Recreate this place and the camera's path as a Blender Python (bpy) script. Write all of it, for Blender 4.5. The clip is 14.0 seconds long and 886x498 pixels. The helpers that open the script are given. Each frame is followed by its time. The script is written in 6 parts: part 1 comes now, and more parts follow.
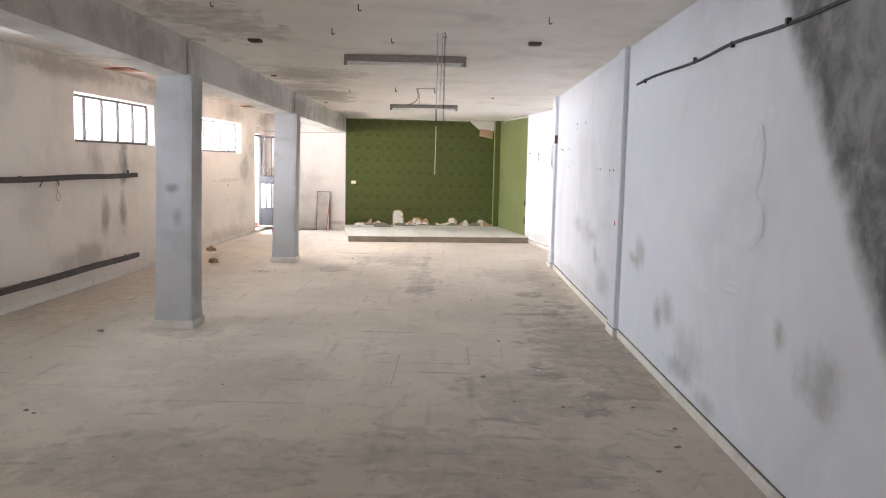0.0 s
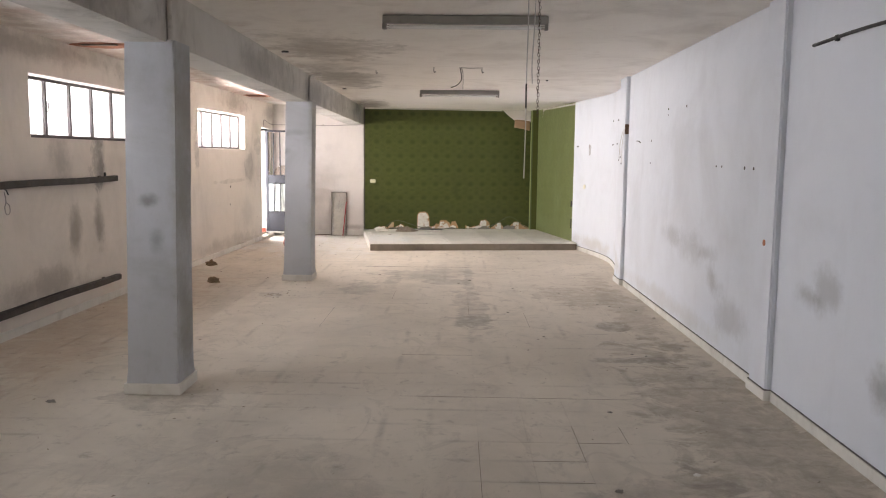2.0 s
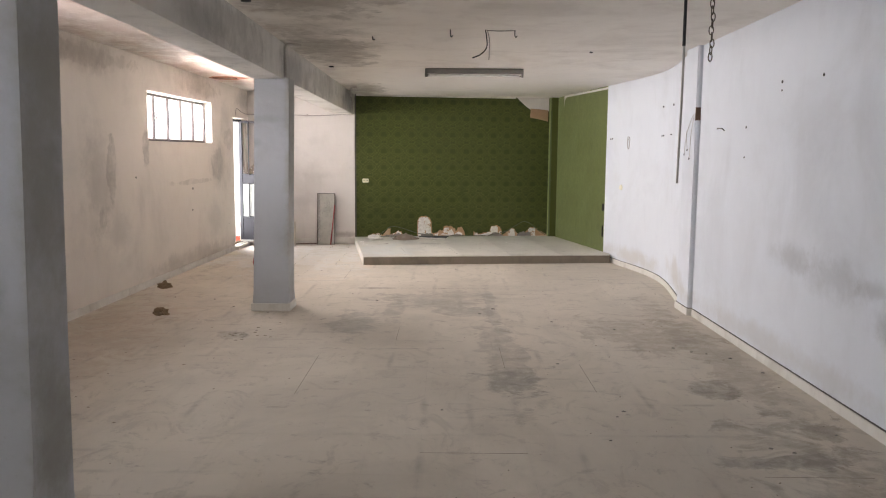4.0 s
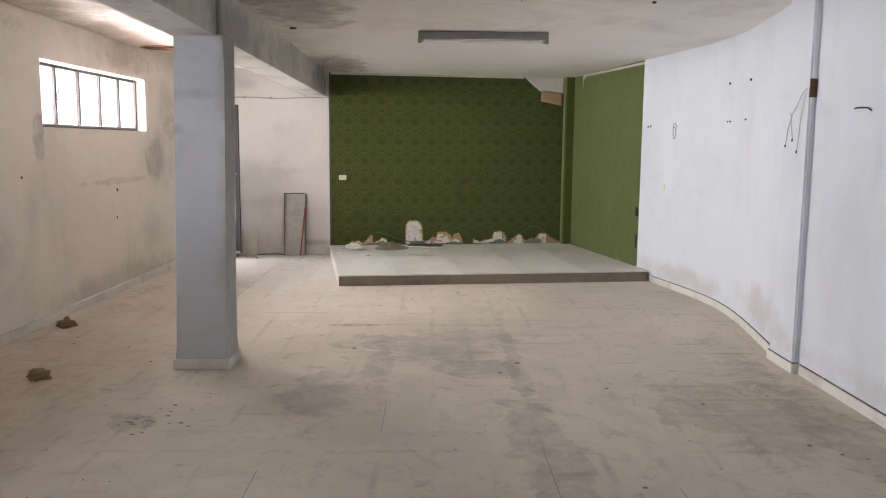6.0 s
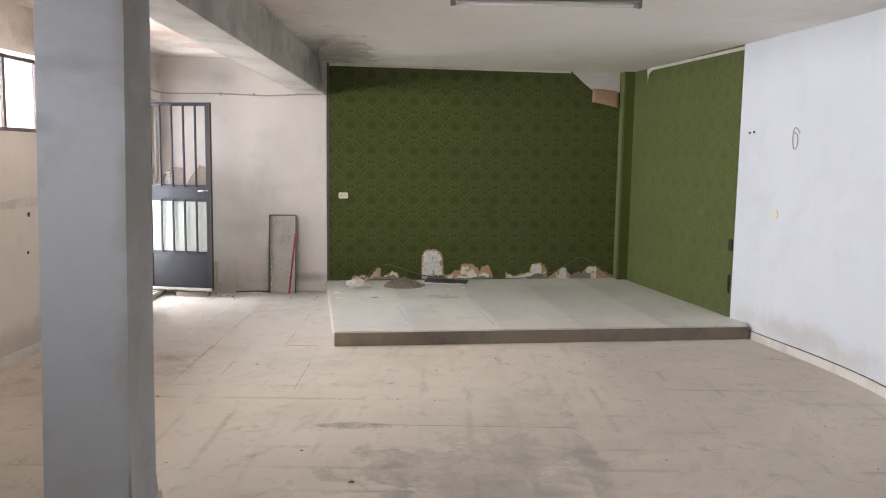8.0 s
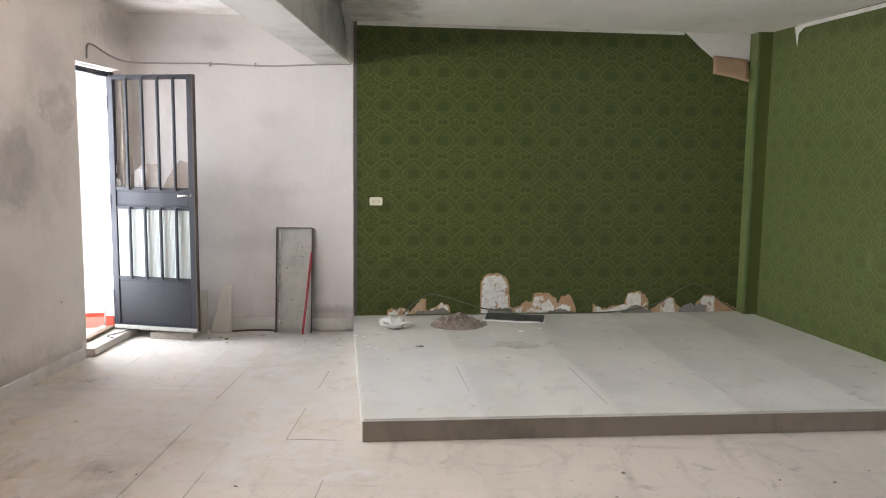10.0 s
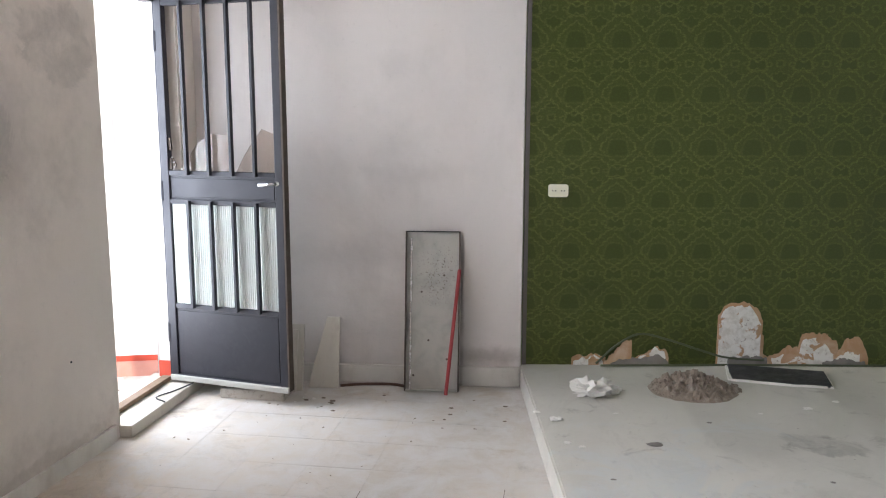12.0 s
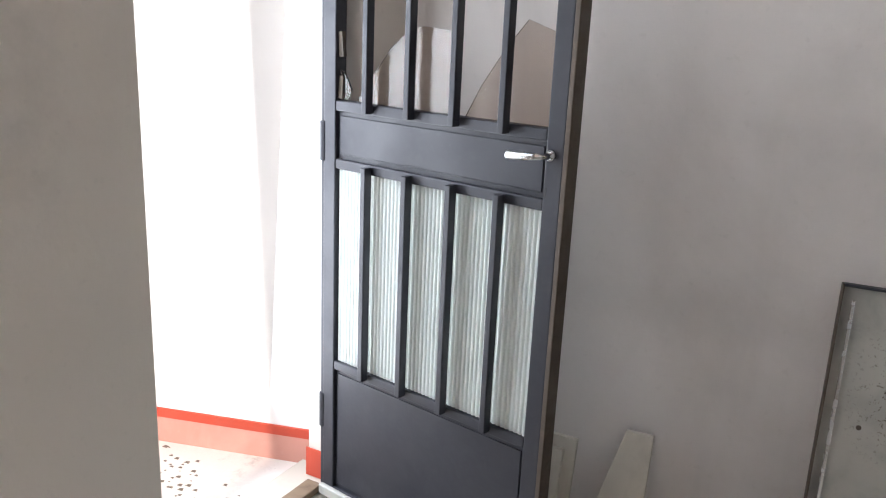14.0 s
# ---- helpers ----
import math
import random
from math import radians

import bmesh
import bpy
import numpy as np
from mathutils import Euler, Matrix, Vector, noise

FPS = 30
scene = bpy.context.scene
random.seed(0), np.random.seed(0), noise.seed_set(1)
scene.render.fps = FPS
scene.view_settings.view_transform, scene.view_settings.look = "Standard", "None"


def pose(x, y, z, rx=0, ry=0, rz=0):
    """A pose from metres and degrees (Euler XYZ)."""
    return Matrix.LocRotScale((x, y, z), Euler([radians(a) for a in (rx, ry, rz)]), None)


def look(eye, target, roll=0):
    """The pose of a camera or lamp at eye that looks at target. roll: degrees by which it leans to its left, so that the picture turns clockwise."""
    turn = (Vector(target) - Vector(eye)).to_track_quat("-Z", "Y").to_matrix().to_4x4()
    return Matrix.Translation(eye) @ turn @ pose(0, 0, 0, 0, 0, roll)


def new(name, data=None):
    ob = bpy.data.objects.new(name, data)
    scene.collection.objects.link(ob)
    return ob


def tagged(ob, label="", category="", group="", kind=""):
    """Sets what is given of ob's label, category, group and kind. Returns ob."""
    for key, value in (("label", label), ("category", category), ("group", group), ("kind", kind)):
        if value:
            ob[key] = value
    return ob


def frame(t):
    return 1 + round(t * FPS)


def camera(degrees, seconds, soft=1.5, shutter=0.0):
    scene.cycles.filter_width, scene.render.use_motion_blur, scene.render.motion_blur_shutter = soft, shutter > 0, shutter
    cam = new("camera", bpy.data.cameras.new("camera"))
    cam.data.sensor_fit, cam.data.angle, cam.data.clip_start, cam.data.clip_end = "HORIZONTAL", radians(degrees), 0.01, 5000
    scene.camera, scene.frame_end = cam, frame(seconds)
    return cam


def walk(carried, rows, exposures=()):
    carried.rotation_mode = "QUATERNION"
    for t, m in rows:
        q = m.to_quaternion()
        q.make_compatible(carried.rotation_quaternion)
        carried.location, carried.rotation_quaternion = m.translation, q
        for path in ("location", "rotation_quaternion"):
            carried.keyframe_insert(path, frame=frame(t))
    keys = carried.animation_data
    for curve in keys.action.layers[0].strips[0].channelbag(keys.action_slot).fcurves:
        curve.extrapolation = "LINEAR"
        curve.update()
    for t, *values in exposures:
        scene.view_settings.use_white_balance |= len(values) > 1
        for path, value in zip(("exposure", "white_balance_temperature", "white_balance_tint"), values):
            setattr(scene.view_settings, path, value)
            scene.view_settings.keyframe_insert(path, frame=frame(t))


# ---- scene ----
cam = camera(57.5, 14.0, 1.1)
PATH = [
    (0, (-0.054, -0.126, 1.573), (-0.072, 1.863, 1.357), 1.2),
    (0.5, (-0.227, 0.338, 1.592), (-0.330, 2.327, 1.406), -0.1),
    (1, (-0.373, 0.846, 1.608), (-0.520, 2.832, 1.417), -0.1),
    (1.5, (-0.557, 1.387, 1.612), (-0.636, 3.375, 1.398), 0.4),
    (2, (-0.588, 1.968, 1.592), (-0.620, 3.955, 1.361), 0.6),
    (2.5, (-0.668, 2.543, 1.590), (-0.711, 4.530, 1.357), 0.8),
    (3, (-0.695, 3.125, 1.551), (-0.730, 5.111, 1.323), 0.3),
    (3.5, (-0.791, 3.693, 1.548), (-0.810, 5.680, 1.317), 0.3),
    (6, (-1.042, 6.617, 1.544), (-1.006, 8.600, 1.286), 0.5),
    (6.5, (-1.048, 7.213, 1.533), (-1.000, 9.197, 1.288), 0.4),
    (7, (-1.091, 7.786, 1.551), (-1.046, 9.772, 1.321), 0.6),
    (9.5, (-1.428, 10.738, 1.488), (-1.455, 12.723, 1.251), 0.7),
    (10, (-1.502, 11.313, 1.479), (-1.558, 13.298, 1.240), 0.7),
    (10.5, (-1.650, 11.886, 1.478), (-1.784, 13.866, 1.230), 0.9),
    (11, (-1.792, 12.466, 1.438), (-1.990, 14.439, 1.179), 0.5),
    (11.5, (-2.012, 13.024, 1.457), (-2.305, 14.981, 1.168), 0.1),
    (12, (-2.203, 13.609, 1.434), (-2.500, 15.562, 1.120), 0.1),
    (12.5, (-2.353, 14.159, 1.433), (-2.722, 16.097, 1.101), 1.0),
    (13, (-2.537, 14.709, 1.447), (-3.023, 16.612, 1.068), 2.0),
    (13.5, (-2.726, 15.304, 1.416), (-3.438, 17.122, 0.980), 1.7),
    (14, (-3.007, 15.851, 1.377), (-3.923, 17.545, 0.837), 2.6),
]
EXPOSURES = [
    (0.0, 0.80, 7000, 17), (0.5, 0.55, 7050, 18), (1.0, 0.40, 7200, 19), (2.0, 0.31, 7300, 19), (3.5, 0.12, 7250, 18), (6.0, -0.12, 6950, 16), (7.0, -0.13, 6900, 15),
    (9.5, 0.0, 6600, 15), (10.5, 0.0, 6500, 14), (12.0, -0.27, 6350, 14), (13.0, -0.42, 6400, 13), (14.0, -0.62, 6400, 13),
]
walk(cam, [(t, look(eye, target, roll)) for t, eye, target, roll in PATH], EXPOSURES)

# ---- light ----
world = bpy.data.worlds.new("sky")
scene.world = world
world.use_nodes = True
wnt = world.node_tree
sky = wnt.nodes.new("ShaderNodeTexSky")
sky.sky_type, sky.sun_disc = "NISHITA", False
sky.sun_elevation, sky.sun_rotation = radians(37), radians(178)
wnt.nodes["Background"].inputs["Strength"].default_value = 0.15
wnt.links.new(sky.outputs["Color"], wnt.nodes["Background"].inputs["Color"])

sun = new("sun", bpy.data.lights.new("sun", "SUN"))
sun.data.energy, sun.data.angle, sun.data.color = 5.0, radians(0.5), (1.0, 0.95, 0.88)
sun.matrix_world = look((0, 0, 0), (0.02, 0.80, -0.60))


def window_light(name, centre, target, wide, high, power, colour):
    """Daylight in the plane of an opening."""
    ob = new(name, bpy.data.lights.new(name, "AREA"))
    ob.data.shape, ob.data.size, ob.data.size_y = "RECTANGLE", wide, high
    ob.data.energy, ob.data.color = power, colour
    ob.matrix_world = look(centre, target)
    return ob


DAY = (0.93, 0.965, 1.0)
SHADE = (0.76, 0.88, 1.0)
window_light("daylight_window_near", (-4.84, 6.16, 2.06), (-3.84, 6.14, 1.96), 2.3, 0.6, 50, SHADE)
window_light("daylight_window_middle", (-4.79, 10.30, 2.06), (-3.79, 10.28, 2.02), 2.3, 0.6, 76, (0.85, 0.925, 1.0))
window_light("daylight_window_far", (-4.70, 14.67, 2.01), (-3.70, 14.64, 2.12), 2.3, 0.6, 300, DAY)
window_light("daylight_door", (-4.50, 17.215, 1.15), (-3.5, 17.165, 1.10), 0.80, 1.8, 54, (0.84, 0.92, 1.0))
# weak fill from an added opening behind the start, never in view
window_light("unseen_front_fill", (-2.1, -2.45, 1.35), (-2.1, 0, 1.3), 2.2, 1.8, 6.0, SHADE)


# ---- materials ----
def node(nt, kind, **inputs):
    n = nt.nodes.new(kind)
    for key, value in inputs.items():
        put(nt, n.inputs[int(key[1:]) if key[0] == "i" and key[1:].isdigit() else key], value)
    return n


def put(nt, socket, value):
    if isinstance(value, bpy.types.NodeSocket):
        nt.links.new(value, socket)
    elif isinstance(value, (tuple, list)) and len(value) == 3 and socket.type == "RGBA":
        socket.default_value = (*value, 1)
    else:
        socket.default_value = value


def calc(nt, op, a, b=0.0, c=0.0):
    n = nt.nodes.new("ShaderNodeMath")
    n.operation = op
    for s, v in zip(n.inputs, (a, b, c)):
        put(nt, s, v)
    return n.outputs[0]


def vcalc(nt, op, a, b=(0, 0, 0)):
    n = nt.nodes.new("ShaderNodeVectorMath")
    n.operation = op
    put(nt, n.inputs[0], a)
    put(nt, n.inputs[1], b)
    return n.outputs["Value"] if op == "LENGTH" else n.outputs["Vector"]


def ramp(nt, fac, lo, hi, a=0.0, b=1.0):
    n = nt.nodes.new("ShaderNodeMapRange")
    n.interpolation_type = "SMOOTHSTEP"
    for s, v in zip(n.inputs, (fac, lo, hi, a, b)):
        put(nt, s, v)
    return n.outputs[0]


def mix(nt, fac, a, b, how="MIX"):
    n = nt.nodes.new("ShaderNodeMix")
    n.data_type, n.blend_type = "RGBA", how
    put(nt, n.inputs[0], fac)
    put(nt, n.inputs[6], a)
    put(nt, n.inputs[7], b)
    return n.outputs[2]


def grain(nt, vec, scale, detail=4.0, rough=0.55, warp=0.0, stretch=None):
    if stretch:
        vec = vcalc(nt, "MULTIPLY", vec, stretch)
    n = nt.nodes.new("ShaderNodeTexNoise")
    put(nt, n.inputs["Vector"], vec)
    for key, value in (("Scale", scale), ("Detail", detail), ("Roughness", rough), ("Distortion", warp)):
        n.inputs[key].default_value = value
    return n.outputs["Fac"]


def place(nt):
    return nt.nodes.new("ShaderNodeNewGeometry").outputs["Position"]


def blob(nt, vec, centre, radii, wobble=0.5, scale=4.0, soft=0.6):
    """Fades from 1 inside a ragged, cloudy patch round centre to 0 outside."""
    off = vcalc(nt, "DIVIDE", vcalc(nt, "SUBTRACT", vec, centre), vcalc(nt, "MULTIPLY", radii, (1.25, 1.25, 1.25)))
    rag = calc(nt, "ADD", calc(nt, "MULTIPLY", calc(nt, "SUBTRACT", grain(nt, vec, scale * 0.7, 6, 0.65), 0.5), wobble * 4), calc(nt, "MULTIPLY", calc(nt, "SUBTRACT", grain(nt, vec, scale * 5, 4, 0.7), 0.5), wobble))
    return ramp(nt, calc(nt, "ADD", vcalc(nt, "LENGTH", off), rag), 1.15, 0.15)


def scuffed(nt, vec, centre, radii):
    """A hard-edged, broken-up patch of wear or tone round centre."""
    off = vcalc(nt, "DIVIDE", vcalc(nt, "SUBTRACT", vec, centre), radii)
    rag = calc(nt, "MULTIPLY", calc(nt, "SUBTRACT", grain(nt, vec, 2.6, 8, 0.7, 0.8), 0.5), 3.4)
    edge = ramp(nt, calc(nt, "ADD", vcalc(nt, "LENGTH", off), rag), 1.08, 0.72)
    return calc(nt, "MULTIPLY", edge, ramp(nt, grain(nt, vec, 6.0, 8, 0.72, 0.4), 0.20, 0.74))


def material(name, roughness=0.8, metallic=0.0):
    m = bpy.data.materials.new(name)
    m.use_nodes = True
    b = m.node_tree.nodes["Principled BSDF"]
    b.inputs["Roughness"].default_value, b.inputs["Metallic"].default_value = roughness, metallic
    return m, m.node_tree, b


def finish(nt, b, colour, height=None, depth=0.002, roughness=None):
    put(nt, b.inputs["Base Color"], colour)
    if roughness is not None:
        put(nt, b.inputs["Roughness"], roughness)
    if height is not None:
        bump = nt.nodes.new("ShaderNodeBump")
        bump.inputs["Strength"].default_value, bump.inputs["Distance"].default_value = 1.0, depth
        put(nt, bump.inputs["Height"], height)
        nt.links.new(bump.outputs[0], b.inputs["Normal"])


def paint(name, colour, dirt, amount=0.5, patches=(), roughness=0.75, scale=1.0, wave=0.006, flakes=(), bloom=None):
    """Old wall paint: broad staining, fine speckle, uneven plaster, and patches (centre, radii, colour, strength)."""
    m, nt, b = material(name, roughness)
    p = place(nt)
    broad = ramp(nt, grain(nt, p, 0.9 * scale, 6, 0.6, 0.6), 0.45, 0.78)
    streak = ramp(nt, grain(nt, p, 3.2 * scale, 5, 0.6, 0.3, (1, 1, 0.35)), 0.5, 0.8)
    speck = ramp(nt, grain(nt, p, 42, 3), 0.62, 0.75)
    c = mix(nt, calc(nt, "MULTIPLY", broad, amount), colour, dirt)
    c = mix(nt, calc(nt, "MULTIPLY", streak, amount * 0.55), c, dirt)
    c = mix(nt, calc(nt, "MULTIPLY", speck, amount * 0.25), c, dirt)
    for centre, radii, tone, strength in patches:
        c = mix(nt, calc(nt, "MULTIPLY", blob(nt, p, centre, radii), strength), c, tone)
    for centre, radii, tone, strength in flakes:
        c = mix(nt, calc(nt, "MULTIPLY", scuffed(nt, p, centre, radii), strength), c, tone)
    if bloom:
        # black mould that has spread over all the wall beyond a slanting edge, thickest along that edge
        origin, away, tone = bloom
        run = nt.nodes.new("ShaderNodeVectorMath")
        run.operation = "DOT_PRODUCT"
        put(nt, run.inputs[0], vcalc(nt, "SUBTRACT", p, origin))
        put(nt, run.inputs[1], away)
        reach = calc(nt, "ADD", run.outputs["Value"], calc(nt, "MULTIPLY", calc(nt, "SUBTRACT", grain(nt, p, 3.0, 7, 0.65), 0.5), 0.22))
        thick = calc(nt, "MULTIPLY", ramp(nt, reach, -0.02, 0.16), ramp(nt, reach, 1.1, 0.20, 0.55, 1.0))
        cloud = ramp(nt, grain(nt, p, 4.5, 8, 0.66, 0.4), 0.30, 0.62, 0.72, 1.0)
        c = mix(nt, calc(nt, "MULTIPLY", calc(nt, "MULTIPLY", thick, cloud), 0.93), c, tone)
    h = calc(nt, "ADD", calc(nt, "MULTIPLY", grain(nt, p, 2.2, 3), 3.0), calc(nt, "MULTIPLY", grain(nt, p, 55, 4), 0.12))
    finish(nt, b, c, h, wave, ramp(nt, grain(nt, p, 7, 4), 0.3, 0.7, roughness - 0.12, roughness + 0.1))
    return m


GREY = (0.17, 0.165, 0.16)
MOULD = (0.055, 0.055, 0.058)
WALL_RIGHT = paint("bluish_white_wall_paint", (0.665, 0.70, 0.76), (0.43, 0.44, 0.465), 0.34, [
    ((1.55, 3.66, 0.78), (0.5, 0.08, 0.08), GREY, 0.5), ((1.55, 3.2, 0.66), (0.5, 0.20, 0.16), GREY, 0.5), ((1.55, 5.86, 0.46), (0.5, 0.14, 0.10), GREY, 0.55),
    ((1.55, 6.78, 0.78), (0.5, 0.18, 0.07), GREY, 0.45), ((1.55, 5.2, 0.20), (0.5, 0.35, 0.08), GREY, 0.4), ((1.55, 4.7, 0.14), (0.5, 0.25, 0.07), GREY, 0.4),
    ((1.55, 8.5, 0.57), (0.5, 0.20, 0.11), GREY, 0.38), ((1.55, 8.68, 0.80), (0.5, 0.26, 0.07), GREY, 0.28), ((1.55, 9.8, 0.85), (0.5, 0.35, 0.10), GREY, 0.3),
    ((1.55, 5.6, 0.55), (0.5, 0.16, 0.14), GREY, 0.40), ((1.55, 6.5, 0.85), (0.5, 0.16, 0.12), GREY, 0.40),
    ((1.55, 5.1, 0.35), (0.5, 0.4, 0.16), GREY, 0.28), ((1.55, 8.6, 0.62), (0.5, 0.16, 0.12), GREY, 0.25),
    ((1.55, 9.2, 0.8), (0.5, 0.4, 0.14), GREY, 0.28), ((1.55, 8.1, 0.35), (0.5, 0.35, 0.14), GREY, 0.32),
    ((1.60, 12.9, 0.25), (0.5, 0.7, 0.16), (0.42, 0.37, 0.31), 0.45), ((1.65, 15.1, 0.16), (0.5, 0.9, 0.12), (0.42, 0.37, 0.31), 0.45),
    ((1.53, 10.2, 0.16), (0.5, 2.0, 0.10), (0.42, 0.38, 0.33), 0.35)], bloom=((1.51, 3.42, 1.74), (0.0, -0.80, 0.60), MOULD))
BROWN = (0.20, 0.17, 0.14)
WALL_LEFT = paint("cream_wall_paint", (0.72, 0.66, 0.60), (0.42, 0.38, 0.345), 0.44, [
    ((-4.36, 9.6, 1.52), (0.5, 0.2, 0.22), GREY, 0.45), ((-4.34, 10.45, 1.50), (0.5, 0.13, 0.25), GREY, 0.75),
    ((-4.34, 9.85, 0.80), (0.5, 0.12, 0.24), BROWN, 0.65), ((-4.34, 10.35, 0.82), (0.5, 0.10, 0.24), BROWN, 0.7),
    ((-4.36, 9.3, 0.35), (0.5, 0.7, 0.14), BROWN, 0.5), ((-4.36, 8.2, 1.0), (0.5, 0.35, 0.25), BROWN, 0.22),
    ((-4.30, 12.2, 1.25), (0.5, 0.3, 0.5), GREY, 0.30), ((-4.28, 12.6, 0.75), (0.5, 0.35, 0.25), GREY, 0.22),
    ((-4.30, 11.9, 2.45), (0.5, 0.8, 0.16), BROWN, 0.45), ((-4.24, 15.2, 2.42), (0.5, 0.7, 0.18), BROWN, 0.45),
    ((-4.38, 9.0, 2.52), (0.5, 1.6, 0.12), BROWN, 0.45), ((-4.24, 15.1, 0.12), (0.5, 1.6, 0.14), BROWN, 0.35),
    ((-4.20, 16.2, 1.35), (0.5, 0.45, 0.34), GREY, 0.30), ((-4.20, 16.55, 2.0), (0.5, 0.3, 0.25), GREY, 0.25),
    ((-4.22, 15.9, 0.55), (0.5, 0.4, 0.3), GREY, 0.18), ((-4.18, 17.45, 2.36), (0.5, 0.35, 0.14), GREY, 0.45)], flakes=[
    ((-4.28, 12.5, 1.30), (0.5, 0.10, 0.34), (0.25, 0.225, 0.20), 0.5), ((-4.28, 12.25, 0.85), (0.5, 0.08, 0.14), (0.22, 0.20, 0.18), 0.5), ((-4.26, 13.4, 1.50), (0.5, 0.10, 0.22), GREY, 0.55),
    ((-4.25, 15.0, 1.14), (0.5, 0.8, 0.03), (0.28, 0.25, 0.22), 0.4), ((-4.24, 15.4, 2.38), (0.5, 0.7, 0.10), (0.28, 0.24, 0.20), 0.45), ((-4.30, 11.9, 2.44), (0.5, 1.2, 0.08), (0.28, 0.24, 0.20), 0.35),
    ((-4.22, 16.05, 1.34), (0.5, 0.35, 0.24), (0.27, 0.26, 0.245), 0.55), ((-4.21, 16.6, 1.75), (0.5, 0.22, 0.16), (0.27, 0.26, 0.245), 0.5), ((-4.22, 16.1, 0.08), (0.5, 0.7, 0.06), (0.30, 0.26, 0.22), 0.4),
    ((-4.37, 9.1, 2.50), (0.5, 1.4, 0.07), (0.28, 0.24, 0.20), 0.35), ((-4.35, 10.4, 1.48), (0.5, 0.16, 0.26), (0.18, 0.165, 0.15), 0.7)])
WALL_BACK = paint("pinkish_white_wall_paint", (0.68, 0.635, 0.605), (0.40, 0.37, 0.345), 0.5, [
    ((-3.75, 17.8, 2.38), (0.5, 0.5, 0.12), GREY, 0.16), ((-3.4, 17.8, 1.25), (0.45, 0.5, 0.22), GREY, 0.05),
    ((-3.0, 17.8, 1.55), (0.3, 0.5, 0.30), GREY, 0.08), ((-3.3, 17.8, 0.72), (0.6, 0.5, 0.10), GREY, 0.12),
    ((-3.55, 17.8, 2.33), (0.12, 0.5, 0.06), GREY, 0.2), ((-3.12, 17.8, 1.72), (0.10, 0.5, 0.07), GREY, 0.08), ((-3.05, 17.8, 1.16), (0.30, 0.5, 0.05), GREY, 0.07), ((-2.62, 17.85, 0.16), (0.35, 0.5, 0.06), BROWN, 0.5)])
# darker bands beside the beam, paler far end, pinkish brown side bay
CEILING = paint("stained_ceiling_paint", (0.87, 0.83, 0.78), (0.44, 0.385, 0.335), 0.42, [
    ((-1.2, 8.9, 2.6), (0.7, 0.5, 0.5), (0.80, 0.77, 0.72), 0.8), ((-0.9, 6.5, 2.6), (0.9, 0.5, 0.5), (0.78, 0.75, 0.70), 0.6),
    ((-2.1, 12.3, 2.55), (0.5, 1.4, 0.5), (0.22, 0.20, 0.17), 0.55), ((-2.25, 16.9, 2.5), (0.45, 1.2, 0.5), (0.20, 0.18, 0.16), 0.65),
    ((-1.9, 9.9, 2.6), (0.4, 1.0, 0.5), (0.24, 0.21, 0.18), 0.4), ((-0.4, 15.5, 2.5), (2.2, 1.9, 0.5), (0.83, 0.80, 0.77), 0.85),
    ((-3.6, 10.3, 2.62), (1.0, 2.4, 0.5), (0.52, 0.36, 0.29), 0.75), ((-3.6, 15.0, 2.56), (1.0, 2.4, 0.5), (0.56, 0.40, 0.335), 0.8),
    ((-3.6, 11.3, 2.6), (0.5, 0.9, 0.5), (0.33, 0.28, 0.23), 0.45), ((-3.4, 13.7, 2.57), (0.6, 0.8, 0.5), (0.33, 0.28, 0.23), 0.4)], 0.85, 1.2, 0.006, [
    ((-1.2, 8.9, 2.6), (0.9, 0.40, 0.5), (0.86, 0.83, 0.78), 0.9), ((-0.9, 6.7, 2.6), (1.0, 0.45, 0.5), (0.86, 0.83, 0.78), 0.75), ((-1.1, 5.5, 2.6), (0.9, 0.35, 0.5), (0.86, 0.83, 0.78), 0.75),
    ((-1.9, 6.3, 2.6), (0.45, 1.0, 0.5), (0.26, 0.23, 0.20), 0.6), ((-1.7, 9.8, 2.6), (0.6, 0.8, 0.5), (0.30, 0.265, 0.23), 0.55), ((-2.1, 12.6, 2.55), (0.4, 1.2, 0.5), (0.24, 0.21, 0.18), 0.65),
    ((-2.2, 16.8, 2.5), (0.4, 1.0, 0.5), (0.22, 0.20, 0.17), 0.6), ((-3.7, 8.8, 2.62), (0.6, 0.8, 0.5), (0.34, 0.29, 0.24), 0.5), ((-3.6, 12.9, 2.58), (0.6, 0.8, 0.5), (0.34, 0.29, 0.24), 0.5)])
BEAM = paint("stained_beam_paint", (0.63, 0.605, 0.565), (0.25, 0.225, 0.19), 0.58, [
    ((-2.43, 12.4, 2.35), (0.4, 0.9, 0.16), GREY, 0.5), ((-2.43, 17.2, 2.35), (0.4, 0.7, 0.2), GREY, 0.6),
    ((-2.43, 9.4, 2.4), (0.4, 0.5, 0.14), GREY, 0.4)], 0.8, 1.3, 0.006, [
    ((-2.43, 6.0, 2.45), (0.4, 1.2, 0.16), (0.24, 0.22, 0.20), 0.5), ((-2.43, 10.3, 2.42), (0.4, 1.0, 0.16), (0.24, 0.22, 0.20), 0.5), ((-2.43, 14.5, 2.38), (0.4, 1.2, 0.16), (0.24, 0.22, 0.20), 0.5)])
